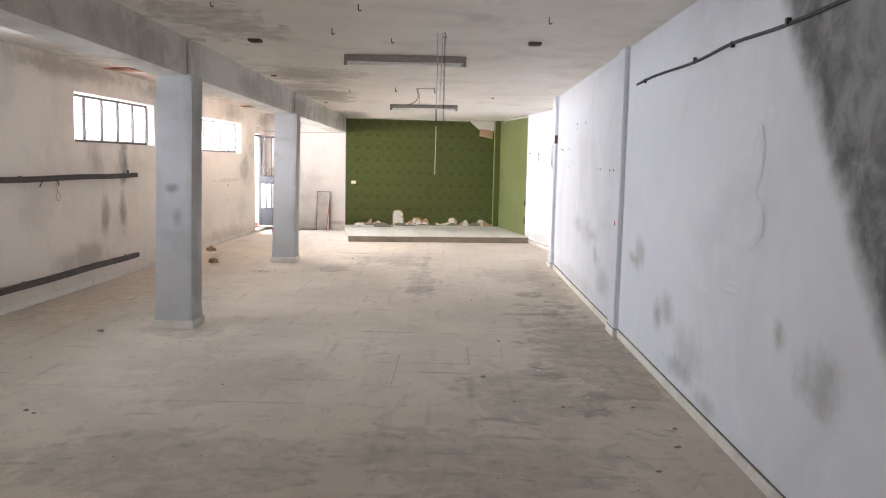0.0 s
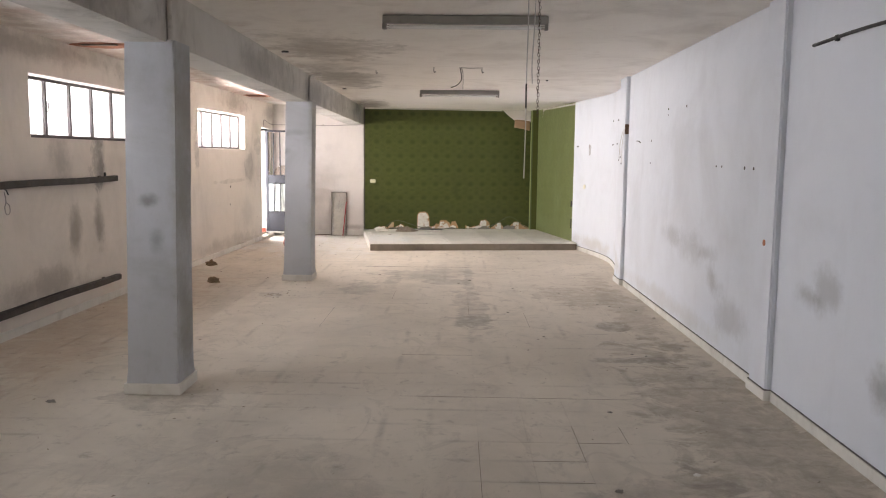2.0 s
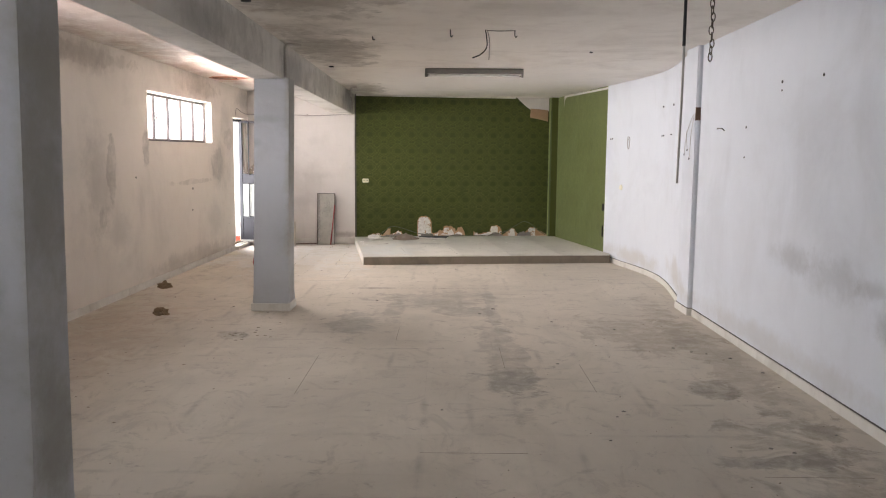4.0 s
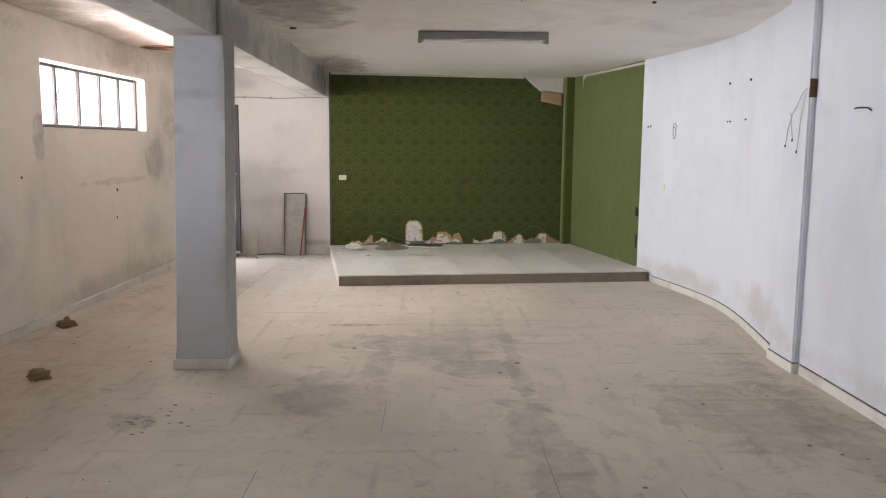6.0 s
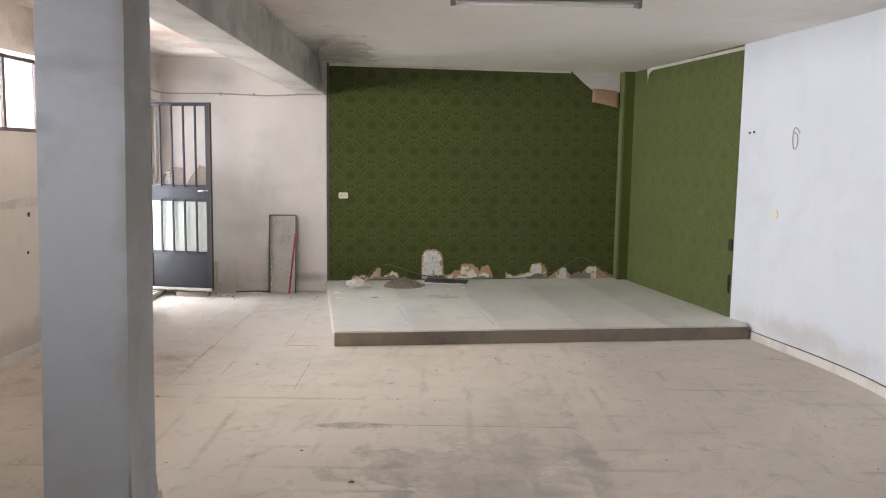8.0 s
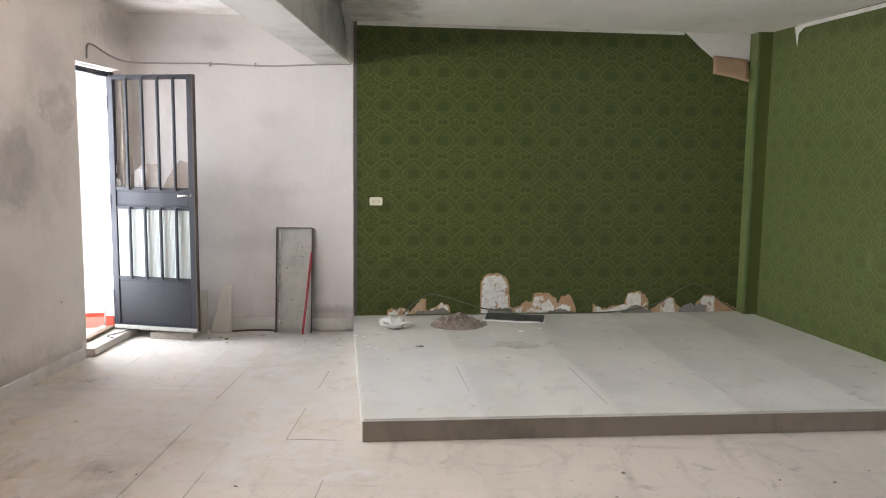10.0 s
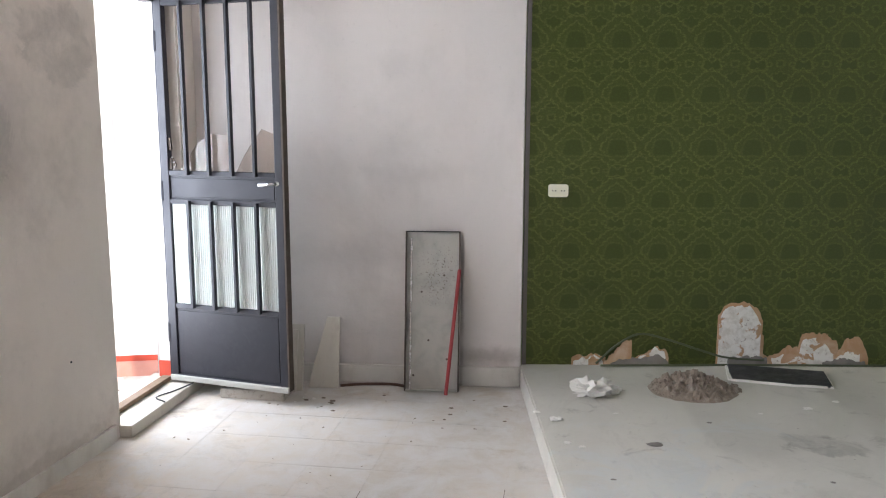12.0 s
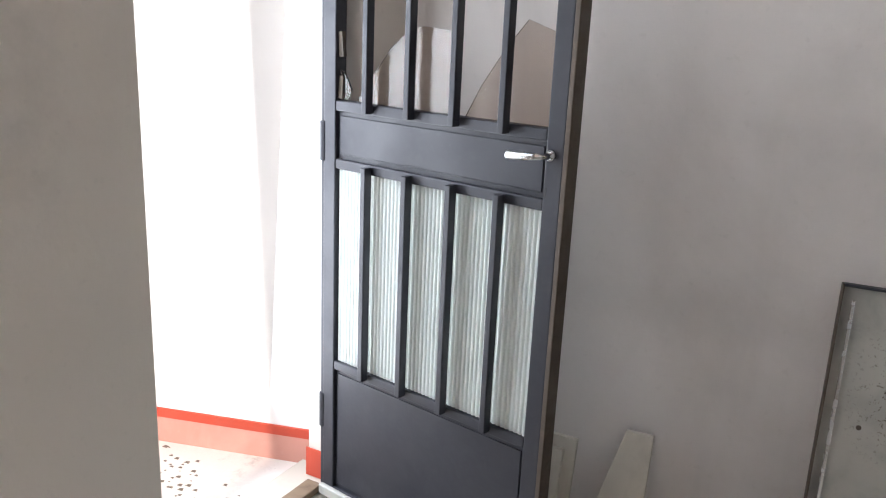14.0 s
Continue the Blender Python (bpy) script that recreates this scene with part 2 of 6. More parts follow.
COLUMN = paint("scuffed_column_paint_shaded_side", (0.475, 0.492, 0.525), (0.25, 0.24, 0.225), 0.55, [
    ((-2.58, 7.13, 1.28), (0.06, 0.2, 0.04), GREY, 0.7), ((-2.53, 7.13, 1.02), (0.05, 0.2, 0.08), GREY, 0.5),
    # tall beige-grey tones put the shade of the room-facing sides into the paint
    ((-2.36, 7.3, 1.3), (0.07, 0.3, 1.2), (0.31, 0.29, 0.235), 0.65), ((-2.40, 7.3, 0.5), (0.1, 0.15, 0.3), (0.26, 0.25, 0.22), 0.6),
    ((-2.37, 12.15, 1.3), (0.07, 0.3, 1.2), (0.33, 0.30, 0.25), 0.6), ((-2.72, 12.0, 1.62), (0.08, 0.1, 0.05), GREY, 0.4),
    ((-2.60, 12.0, 1.85), (0.2, 0.1, 0.04), GREY, 0.3)], 0.7, 1.6)
SKIRTING = paint("cream_skirting_paint", (0.68, 0.655, 0.61), (0.38, 0.34, 0.29), 0.55, (), 0.6, 3.0, 0.002)
DIRT_LINE = paint("dark_dirt_in_joint", (0.10, 0.09, 0.085), (0.15, 0.13, 0.12), 0.5, (), 0.95, 4.0, 0.002)
PLASTER = paint("bare_white_plaster", (0.78, 0.76, 0.72), (0.45, 0.30, 0.19), 0.75, (), 0.9, 14.0, 0.004)


def torn_plaster():
    """White plaster with islands of tan backing paper still clinging to it."""
    m, nt, b = material("torn_white_plaster", 0.9)
    p = place(nt)
    c = mix(nt, ramp(nt, grain(nt, p, 30, 4), 0.4, 0.7), (0.74, 0.72, 0.68), (0.60, 0.57, 0.52))
    c = mix(nt, ramp(nt, grain(nt, p, 11, 6, 0.6, 0.5), 0.57, 0.61), c, (0.43, 0.27, 0.16))
    c = mix(nt, calc(nt, "MULTIPLY", ramp(nt, grain(nt, p, 40, 4, 0.7), 0.60, 0.68), 0.7), c, (0.24, 0.20, 0.165))
    finish(nt, b, c, grain(nt, p, 24, 6, 0.65), 0.006)
    return m


TORN = torn_plaster()
TAN = paint("tan_undercoat", (0.42, 0.25, 0.14), (0.62, 0.50, 0.38), 0.55, (), 0.9, 10.0, 0.003)
CEMENT = paint("grey_cement", (0.23, 0.21, 0.19), (0.13, 0.12, 0.11), 0.6, (), 0.95, 10.0, 0.004)
MARBLE = paint("dusty_marble", (0.55, 0.51, 0.44), (0.34, 0.30, 0.25), 0.5, (), 0.5, 6.0, 0.001)
CLAY = paint("broken_red_clay", (0.42, 0.16, 0.09), (0.17, 0.08, 0.05), 0.7, (), 0.95, 9.0, 0.01)
EXTERIOR = paint("white_outside_wall", (0.90, 0.895, 0.89), (0.80, 0.79, 0.77), 0.25)
# the red paint again, bleached to pink to carry the sun's glare
SUNLIT_RED = paint("sunlit_red_outside_paint", (0.62, 0.30, 0.24), (0.70, 0.45, 0.38), 0.5, (), 0.8, 4.0, 0.002)
RED_PAINT = paint("red_outside_paint", (0.55, 0.07, 0.035), (0.40, 0.09, 0.06), 0.4, (), 0.7, 4.0, 0.002)


def floor_material(name, dust, worn, patches, joint=False, pours=None):
    m, nt, b = material(name, 0.8)
    p = place(nt)
    broad = ramp(nt, grain(nt, p, 0.55, 6, 0.62, 0.8), 0.40, 0.68)
    smear = ramp(nt, grain(nt, p, 1.6, 7, 0.68, 1.2, (1.0, 0.45, 1)), 0.50, 0.74)
    scuff = ramp(nt, grain(nt, p, 7.0, 6, 0.7, 0.5), 0.56, 0.76)
    fine = grain(nt, p, 160, 3)
    c = mix(nt, calc(nt, "MULTIPLY", broad, 0.45), dust, worn)
    c = mix(nt, calc(nt, "MULTIPLY", smear, 0.55), c, worn)
    c = mix(nt, calc(nt, "MULTIPLY", scuff, 0.55), c, (0.14, 0.125, 0.11))
    swept = ramp(nt, grain(nt, p, 3.2, 8, 0.75, 2.0, (1.0, 0.6, 1)), 0.54, 0.62)
    c = mix(nt, calc(nt, "MULTIPLY", swept, 0.38), c, worn)
    fleck = ramp(nt, grain(nt, p, 26, 5, 0.7), 0.66, 0.74)
    c = mix(nt, calc(nt, "MULTIPLY", fleck, 0.65), c, (0.10, 0.088, 0.075))
    if joint:
        ob = nt.nodes.new("ShaderNodeObjectInfo").outputs["Random"]
        c = mix(nt, ramp(nt, ob, 0.0, 1.0, 0.0, 0.10), c, worn)
        # dirt rubbed in along the joints, broken up
        sep = nt.nodes.new("ShaderNodeSeparateXYZ")
        put(nt, sep.inputs[0], vcalc(nt, "ADD", p, (2.97, -5.5 + 14.0, 0.0)))
        for axis, drift in ((0, 0.0), (1, 7.0)):
            f = calc(nt, "FRACT", calc(nt, "ADD", calc(nt, "DIVIDE", sep.outputs[axis], 0.28), 20.0))
            gap = calc(nt, "SUBTRACT", 0.5, calc(nt, "ABSOLUTE", calc(nt, "SUBTRACT", f, 0.5)))
            rub = grain(nt, vcalc(nt, "ADD", p, (drift, drift, 0.0)), 1.5, 5, 0.65, 0.5)
            halo = calc(nt, "MULTIPLY", ramp(nt, gap, 0.13, 0.0), ramp(nt, rub, 0.50, 0.70))
            c = mix(nt, calc(nt, "MULTIPLY", halo, 0.42), c, (0.20, 0.18, 0.155))
    if pours:
        # floated in strips, each a little darker along one side
        origin, heading, wide, tone = pours
        run = nt.nodes.new("ShaderNodeVectorMath")
        run.operation = "DOT_PRODUCT"
        put(nt, run.inputs[0], vcalc(nt, "SUBTRACT", p, origin))
        put(nt, run.inputs[1], heading)
        across = calc(nt, "ADD", calc(nt, "DIVIDE", run.outputs["Value"], wide), calc(nt, "MULTIPLY", grain(nt, p, 1.1, 4), 0.16))
        strip = calc(nt, "FRACT", across)
        shade = calc(nt, "MULTIPLY", ramp(nt, strip, 0.0, 0.08), ramp(nt, strip, 0.70, 0.08))
        c = mix(nt, calc(nt, "MULTIPLY", shade, ramp(nt, grain(nt, p, 1.7, 5), 0.35, 0.6, 0.10, 0.48)), c, tone)
    for centre, radii, tone, strength in patches:
        c = mix(nt, calc(nt, "MULTIPLY", scuffed(nt, p, centre, radii), strength), c, tone)
    c = mix(nt, ramp(nt, fine, 0.35, 0.75, 0.0, 0.16), c, (0.62, 0.57, 0.50))
    h = calc(nt, "ADD", calc(nt, "MULTIPLY", grain(nt, p, 9, 5), 0.8), calc(nt, "MULTIPLY", fine, 0.12))
    finish(nt, b, c, h, 0.0025, ramp(nt, smear, 0.0, 1.0, 0.86, 0.62))
    return m


STAIN = (0.27, 0.245, 0.215)
DUST_AND_SHADE = (0.25, 0.205, 0.155)
SPOTS = [((-1.0, 12.75, 0), (0.62, 0.50, 0.5), STAIN, 0.70), ((-0.70, 12.05, 0), (0.34, 0.22, 0.5), STAIN, 0.75), ((-1.38, 12.2, 0), (0.10, 0.75, 0.5), STAIN, 0.7),
         ((-0.42, 12.3, 0), (0.07, 1.2, 0.5), STAIN, 0.6), ((-1.72, 11.4, 0), (0.22, 0.65, 0.5), STAIN, 0.7), ((-0.42, 10.3, 0), (0.20, 1.3, 0.5), STAIN, 0.65),
         ((-1.65, 13.40, 0), (0.25, 0.06, 0.5), (0.20, 0.175, 0.15), 0.8), ((-0.43, 9.6, 0), (0.22, 0.35, 0.5), (0.21, 0.19, 0.165), 0.7),
         # dust by the right wall, also browned for the dimmer light there
         ((0.85, 11.1, 0), (0.5, 0.9, 0.5), DUST_AND_SHADE, 0.60), ((0.9, 9.5, 0), (0.16, 0.22, 0.5), (0.16, 0.13, 0.10), 0.75), ((1.2, 10.4, 0), (0.22, 2.4, 0.5), DUST_AND_SHADE, 0.6),
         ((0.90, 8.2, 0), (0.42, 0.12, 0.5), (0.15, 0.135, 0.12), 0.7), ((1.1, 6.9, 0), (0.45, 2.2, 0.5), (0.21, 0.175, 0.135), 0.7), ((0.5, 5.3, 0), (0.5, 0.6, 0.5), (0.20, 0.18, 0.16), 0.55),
         ((0.1, 4.0, 0), (0.8, 0.6, 0.5), (0.20, 0.185, 0.17), 0.5), ((-1.6, 3.9, 0), (0.9, 0.5, 0.5), (0.21, 0.195, 0.18), 0.5), ((-1.8, 5.6, 0), (0.8, 0.7, 0.5), STAIN, 0.4),
         ((-3.15, 14.9, 0), (0.22, 0.22, 0.5), (0.15, 0.135, 0.12), 0.75), ((-3.05, 14.55, 0), (0.14, 0.20, 0.5), (0.18, 0.16, 0.14), 0.6), ((-3.85, 16.25, 0), (0.16, 0.18, 0.5), (0.20, 0.17, 0.145), 0.7),
         ((-3.2, 17.62, 0), (0.75, 0.14, 0.5), (0.30, 0.24, 0.185), 0.7), ((-3.55, 17.35, 0), (0.4, 0.14, 0.5), (0.33, 0.27, 0.215), 0.55), ((-3.98, 15.6, 0), (0.14, 1.3, 0.5), (0.24, 0.205, 0.17), 0.65), ((-2.67, 10.96, 0), (0.18, 0.16, 0.5), (0.14, 0.125, 0.11), 0.7),
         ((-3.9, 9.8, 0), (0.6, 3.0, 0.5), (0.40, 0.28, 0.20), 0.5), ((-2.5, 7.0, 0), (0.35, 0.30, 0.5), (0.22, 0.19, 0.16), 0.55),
         # pale cool patches: daylight from the open door put into the tile colour
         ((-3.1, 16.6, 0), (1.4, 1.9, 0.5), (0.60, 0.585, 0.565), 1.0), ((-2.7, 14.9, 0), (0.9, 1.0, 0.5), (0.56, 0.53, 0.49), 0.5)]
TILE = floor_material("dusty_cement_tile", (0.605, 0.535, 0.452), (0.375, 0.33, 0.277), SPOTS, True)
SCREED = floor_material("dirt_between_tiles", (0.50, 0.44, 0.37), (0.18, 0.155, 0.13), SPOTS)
CONCRETE = floor_material("grey_concrete", (0.62, 0.60, 0.545), (0.47, 0.455, 0.41), [
    ((-1.1, 16.95, 0.1), (0.17, 0.10, 0.5), (0.16, 0.15, 0.14), 0.6), ((-1.75, 16.1, 0.1), (0.5, 0.8, 0.5), (0.52, 0.56, 0.58), 0.6)],
    False, ((-2.07, 15.28, 0.1), (0.992, 0.125, 0.0), 0.72, (0.40, 0.385, 0.35)))
# front face of the platform, much darker and browner than its top
RISER = paint("dark_brown_concrete_edge", (0.235, 0.195, 0.15), (0.105, 0.088, 0.07), 0.8, (), 0.9, 2.2, 0.004)
OUTSIDE = floor_material("pale_yard_concrete", (0.80, 0.76, 0.71), (0.68, 0.62, 0.57), [])


def wallpaper():
    """Green damask paper: dark spades, shells and arches, each in a paler lacy outline."""
    m, nt, b = material("green_damask_wallpaper", 0.5)
    b.inputs["Specular IOR Level"].default_value = 0.28
    uv = nt.nodes.new("ShaderNodeTexCoord").outputs["UV"]
    p = place(nt)
    sep = nt.nodes.new("ShaderNodeSeparateXYZ")
    wob = vcalc(nt, "MULTIPLY", vcalc(nt, "SUBTRACT", node(nt, "ShaderNodeTexNoise", Vector=uv, Scale=40.0, Detail=2.0).outputs["Color"], (0.5, 0.5, 0.5)), (0.006, 0.006, 0.0))
    put(nt, sep.inputs[0], vcalc(nt, "ADD", vcalc(nt, "ADD", uv, (-0.017, 0.077, 0.0)), wob))
    u, v = calc(nt, "DIVIDE", sep.outputs[0], 0.235), calc(nt, "DIVIDE", sep.outputs[1], 0.275)

    def motif(cu, cv, su, sv, lobes, taper, power, frill):
        du = calc(nt, "SUBTRACT", calc(nt, "FRACT", calc(nt, "ADD", u, 0.5 - cu + 10)), 0.5)
        dv = calc(nt, "SUBTRACT", calc(nt, "FRACT", calc(nt, "ADD", v, 0.5 - cv + 10)), 0.5)
        du, dv = calc(nt, "DIVIDE", du, su), calc(nt, "DIVIDE", dv, sv)
        petal = calc(nt, "COSINE", calc(nt, "MULTIPLY", calc(nt, "ARCTAN2", dv, du), lobes))
        du = calc(nt, "MULTIPLY", du, calc(nt, "MAXIMUM", calc(nt, "ADD", 1.0, calc(nt, "MULTIPLY", dv, taper)), 0.25))
        du, dv = calc(nt, "ABSOLUTE", du), calc(nt, "ABSOLUTE", dv)
        far = calc(nt, "POWER", calc(nt, "ADD", calc(nt, "POWER", du, power), calc(nt, "POWER", dv, power)), 1 / power)
        return calc(nt, "MULTIPLY", far, calc(nt, "ADD", 1.0, calc(nt, "MULTIPLY", petal, frill)))

    light, dark = None, None
    # centre, half sizes, lobes, taper, squareness, frill, then how strongly the outline and the ground show
    for cu, cv, su, sv, lobes, taper, power, frill, line, ground in (
            (0, 0.03, 0.58, 0.43, 18, 0.1, 1.35, 0.03, 0.9, 0.0), (0, 0.02, 0.40, 0.30, 14, 0.2, 1.25, 0.05, 0.8, 0.0),
            (0, 0.0, 0.26, 0.19, 4, 0.35, 1.5, 0.15, 0.35, 1.0), (0, -0.45, 0.20, 0.125, 6, 0.2, 2.4, 0.05, 0.8, 0.85),
            (0.5, 0.31, 0.20, 0.10, 6, 0.0, 1.4, 0.16, 0.5, 0.8), (0.5, -0.19, 0.17, 0.07, 4, 0.0, 1.5, 0.10, 0.4, 0.75),
            (0.5, -0.44, 0.085, 0.06, 4, 0.0, 2.0, 0.08, 0.7, 0.8), (0.25, -0.45, 0.055, 0.035, 4, 0.0, 2.0, 0.0, 0.6, 0.4),
            (0.75, -0.45, 0.055, 0.035, 4, 0.0, 2.0, 0.0, 0.6, 0.4)):
        r = motif(cu, cv, su, sv, lobes, taper, power, frill)
        wide = 0.048 / su
        ring = calc(nt, "MULTIPLY", ramp(nt, calc(nt, "ABSOLUTE", calc(nt, "SUBTRACT", r, 1.0)), wide, wide * 0.15), line)
        core = calc(nt, "MULTIPLY", ramp(nt, r, 0.98, 0.74), ground)
        light = ring if light is None else calc(nt, "MAXIMUM", light, ring)
        dark = core if dark is None else calc(nt, "MAXIMUM", dark, core)
    # printed in short horizontal threads
    thread = calc(nt, "MULTIPLY", ramp(nt, grain(nt, uv, 46, 3, 0.7, 0.0, (1.0, 4.0, 1.0)), 0.36, 0.60, 0.25, 1.0), ramp(nt, grain(nt, uv, 120, 3, 0.7), 0.40, 0.56, 0.30, 1.0))
    lace = ramp(nt, grain(nt, uv, 85, 4, 0.7, 0.8), 0.44, 0.60)
    worn = ramp(nt, grain(nt, p, 1.4, 5, 0.6), 0.35, 0.7)
    c = mix(nt, worn, (0.034, 0.042, 0.003), (0.040, 0.049, 0.005))
    c = mix(nt, calc(nt, "MULTIPLY", calc(nt, "MULTIPLY", lace, thread), 0.60), c, (0.075, 0.096, 0.016))
    c = mix(nt, calc(nt, "MULTIPLY", dark, 0.55), c, (0.021, 0.029, 0.0012))
    c = mix(nt, calc(nt, "MULTIPLY", calc(nt, "MULTIPLY", light, thread), 0.84), c, (0.118, 0.134, 0.028))
    # rubbed patches and a few dark hand marks
    for centre, radii in (((-1.86, 17.9, 0.82), (0.05, 0.4, 0.12)), ((-0.60, 18.1, 0.86), (0.05, 0.4, 0.16)), ((-2.05, 17.9, 0.55), (0.12, 0.4, 0.06))):
        c = mix(nt, calc(nt, "MULTIPLY", blob(nt, p, centre, radii), 0.45), c, (0.017, 0.024, 0.002))
    for centre, radii in (((1.33, 16.75, 1.02), (0.4, 0.16, 0.04)), ((1.33, 16.9, 0.80), (0.4, 0.04, 0.10))):
        c = mix(nt, calc(nt, "MULTIPLY", scuffed(nt, p, centre, radii), 0.35), c, (0.16, 0.19, 0.10))
    b.inputs["Sheen Weight"].default_value, b.inputs["Sheen Roughness"].default_value = 0.85, 0.5
    b.inputs["Sheen Tint"].default_value = (0.80, 0.94, 0.50, 1)
    finish(nt, b, c, calc(nt, "ADD", light, calc(nt, "MULTIPLY", grain(nt, p, 3, 3), 4.0)), 0.0010, ramp(nt, worn, 0, 1, 0.44, 0.58))
    return m


PAPER_GREEN = wallpaper()


def plain(name, colour, roughness=0.5, metallic=0.0, wear=None, amount=0.4, scale=14.0, depth=0.0006):
    m, nt, b = material(name, roughness, metallic)
    p = nt.nodes.new("ShaderNodeTexCoord").outputs["Object"]
    c = mix(nt, calc(nt, "MULTIPLY", ramp(nt, grain(nt, p, scale, 6, 0.65, 0.4), 0.5, 0.75), amount), colour, wear or tuple(v * 0.55 for v in colour))
    c = mix(nt, ramp(nt, grain(nt, p, scale * 6, 3), 0.6, 0.75, 0, amount * 0.5), c, wear or tuple(v * 1.4 for v in colour))
    finish(nt, b, c, grain(nt, p, scale * 4, 4), depth, ramp(nt, grain(nt, p, scale, 4), 0.3, 0.7, max(roughness - 0.1, 0.05), roughness + 0.12))
    return m


STEEL_DARK = plain("dark_painted_steel", (0.021, 0.0215, 0.030), 0.48, 0.0, (0.05, 0.05, 0.055), 0.35, 9)
STEEL_EDGE = plain("rusty_brown_steel", (0.085, 0.065, 0.05), 0.6, 0.2, (0.16, 0.12, 0.09), 0.5, 16)
RUST = plain("rust_brown_steel", (0.20, 0.135, 0.085), 0.75, 0.1, (0.09, 0.06, 0.045), 0.6, 14)
RAIL = plain("dark_brown_rail", (0.045, 0.037, 0.032), 0.55, 0.1, (0.13, 0.10, 0.08), 0.5, 8)
CHROME = plain("brushed_chrome", (0.75, 0.75, 0.75), 0.22, 1.0, (0.5, 0.5, 0.5), 0.3, 30)
WINDOW_STEEL = plain("weathered_window_steel", (0.085, 0.07, 0.068), 0.7, 0.0, (0.05, 0.04, 0.036), 0.6, 12)
SHEET = plain("grey_sheet_metal", (0.46, 0.45, 0.41), 0.5, 0.15, (0.30, 0.28, 0.24), 0.3, 11)


def speckled_sheet():
    """Grey sheet metal with a spray of rust specks over its upper half."""
    m, nt, b = material("rust_specked_sheet_metal", 0.5, 0.15)
    p = nt.nodes.new("ShaderNodeTexCoord").outputs["Object"]
    c = mix(nt, ramp(nt, grain(nt, p, 6, 5, 0.6, 0.4), 0.4, 0.75), (0.47, 0.46, 0.42), (0.34, 0.335, 0.31))
    rust = calc(nt, "MULTIPLY", ramp(nt, grain(nt, p, 110, 4, 0.65), 0.58, 0.64), blob(nt, p, (0.03, 0.02, 0.64), (0.10, 0.2, 0.14)))
    c = mix(nt, rust, c, (0.10, 0.075, 0.055))
    finish(nt, b, c, grain(nt, p, 5, 4), 0.002, ramp(nt, grain(nt, p, 12, 4), 0.3, 0.7, 0.42, 0.6))
    return m


RUSTED_SHEET = speckled_sheet()
LAMP_BODY = plain("grey_lamp_metal", (0.30, 0.29, 0.27), 0.5, 0.3, (0.18, 0.16, 0.14), 0.4, 8)
TUBE = plain("white_lamp_glass", (0.86, 0.86, 0.84), 0.15, 0.0, (0.7, 0.69, 0.66), 0.2, 9)
BLACK = plain("black_rubber", (0.018, 0.018, 0.02), 0.55, 0.0, (0.05, 0.05, 0.05), 0.3, 30)
CABLE_GREY = plain("grey_cable", (0.33, 0.30, 0.28), 0.6, 0.0, None, 0.3, 30)
CABLE_PALE = plain("pale_grey_wire", (0.52, 0.50, 0.49), 0.6, 0.0, None, 0.3, 30)
CABLE_GREEN = plain("dull_green_cable", (0.085, 0.10, 0.055), 0.5, 0.0, None, 0.3, 30)
RED_ROD = plain("red_painted_rod", (0.33, 0.03, 0.035), 0.5, 0.0, (0.22, 0.03, 0.03), 0.4, 16)
IVORY = plain("ivory_plastic", (0.72, 0.69, 0.56), 0.4, 0.0, (0.5, 0.46, 0.36), 0.3, 18)
CARD = plain("brown_paper_back", (0.42, 0.27, 0.17), 0.9, 0.0, (0.30, 0.19, 0.12), 0.4, 9)
WOOD = plain("dark_wood", (0.11, 0.06, 0.035), 0.7, 0.0, (0.05, 0.03, 0.02), 0.6, 12)
RUBBLE = plain("grey_rubble", (0.23, 0.185, 0.145), 0.95, 0.0, (0.36, 0.33, 0.29), 0.8, 22, 0.006)
EARTH = plain("brown_clod", (0.24, 0.165, 0.10), 0.95, 0.0, (0.07, 0.045, 0.03), 0.7, 18, 0.006)
RAG = plain("crumpled_white_plaster_sack", (0.74, 0.72, 0.68), 0.85, 0.0, (0.50, 0.46, 0.40), 0.5, 16, 0.002)
BITUMEN = plain("black_bitumen_strip", (0.030, 0.032, 0.036), 0.6, 0.0, (0.09, 0.09, 0.09), 0.5, 14, 0.002)


def glass(name, tint, roughness, clear):
    m, nt, b = material(name, roughness)
    p = place(nt)
    b.inputs["Base Color"].default_value = (*tint, 1)
    b.inputs["Transmission Weight"].default_value, b.inputs["IOR"].default_value = clear, 1.45
    put(nt, b.inputs["Roughness"], ramp(nt, grain(nt, p, 12, 4), 0.3, 0.7, roughness, roughness + 0.12))
    return m


RIBBED = glass("ribbed_greenish_glass", (0.76, 0.80, 0.77), 0.30, 0.12)
SHARD = glass("dusty_broken_glass", (0.72, 0.64, 0.58), 0.08, 1.0)
PANE = glass("frosted_window_glass", (0.95, 0.96, 0.96), 0.35, 0.95)


# ---- mesh helpers ----
def mesh_object(name, verts, faces, mat, parent=None, label="", smooth=False, kind="", category=""):
    me = bpy.data.meshes.new(name)
    me.from_pydata([tuple(v) for v in verts], [], faces)
    me.validate()
    me.materials.append(mat)
    if smooth:
        me.polygons.foreach_set("use_smooth", [True] * len(me.polygons))
    ob = new(name, me)
    ob.parent = parent
    return tagged(ob, label, category, "", kind)


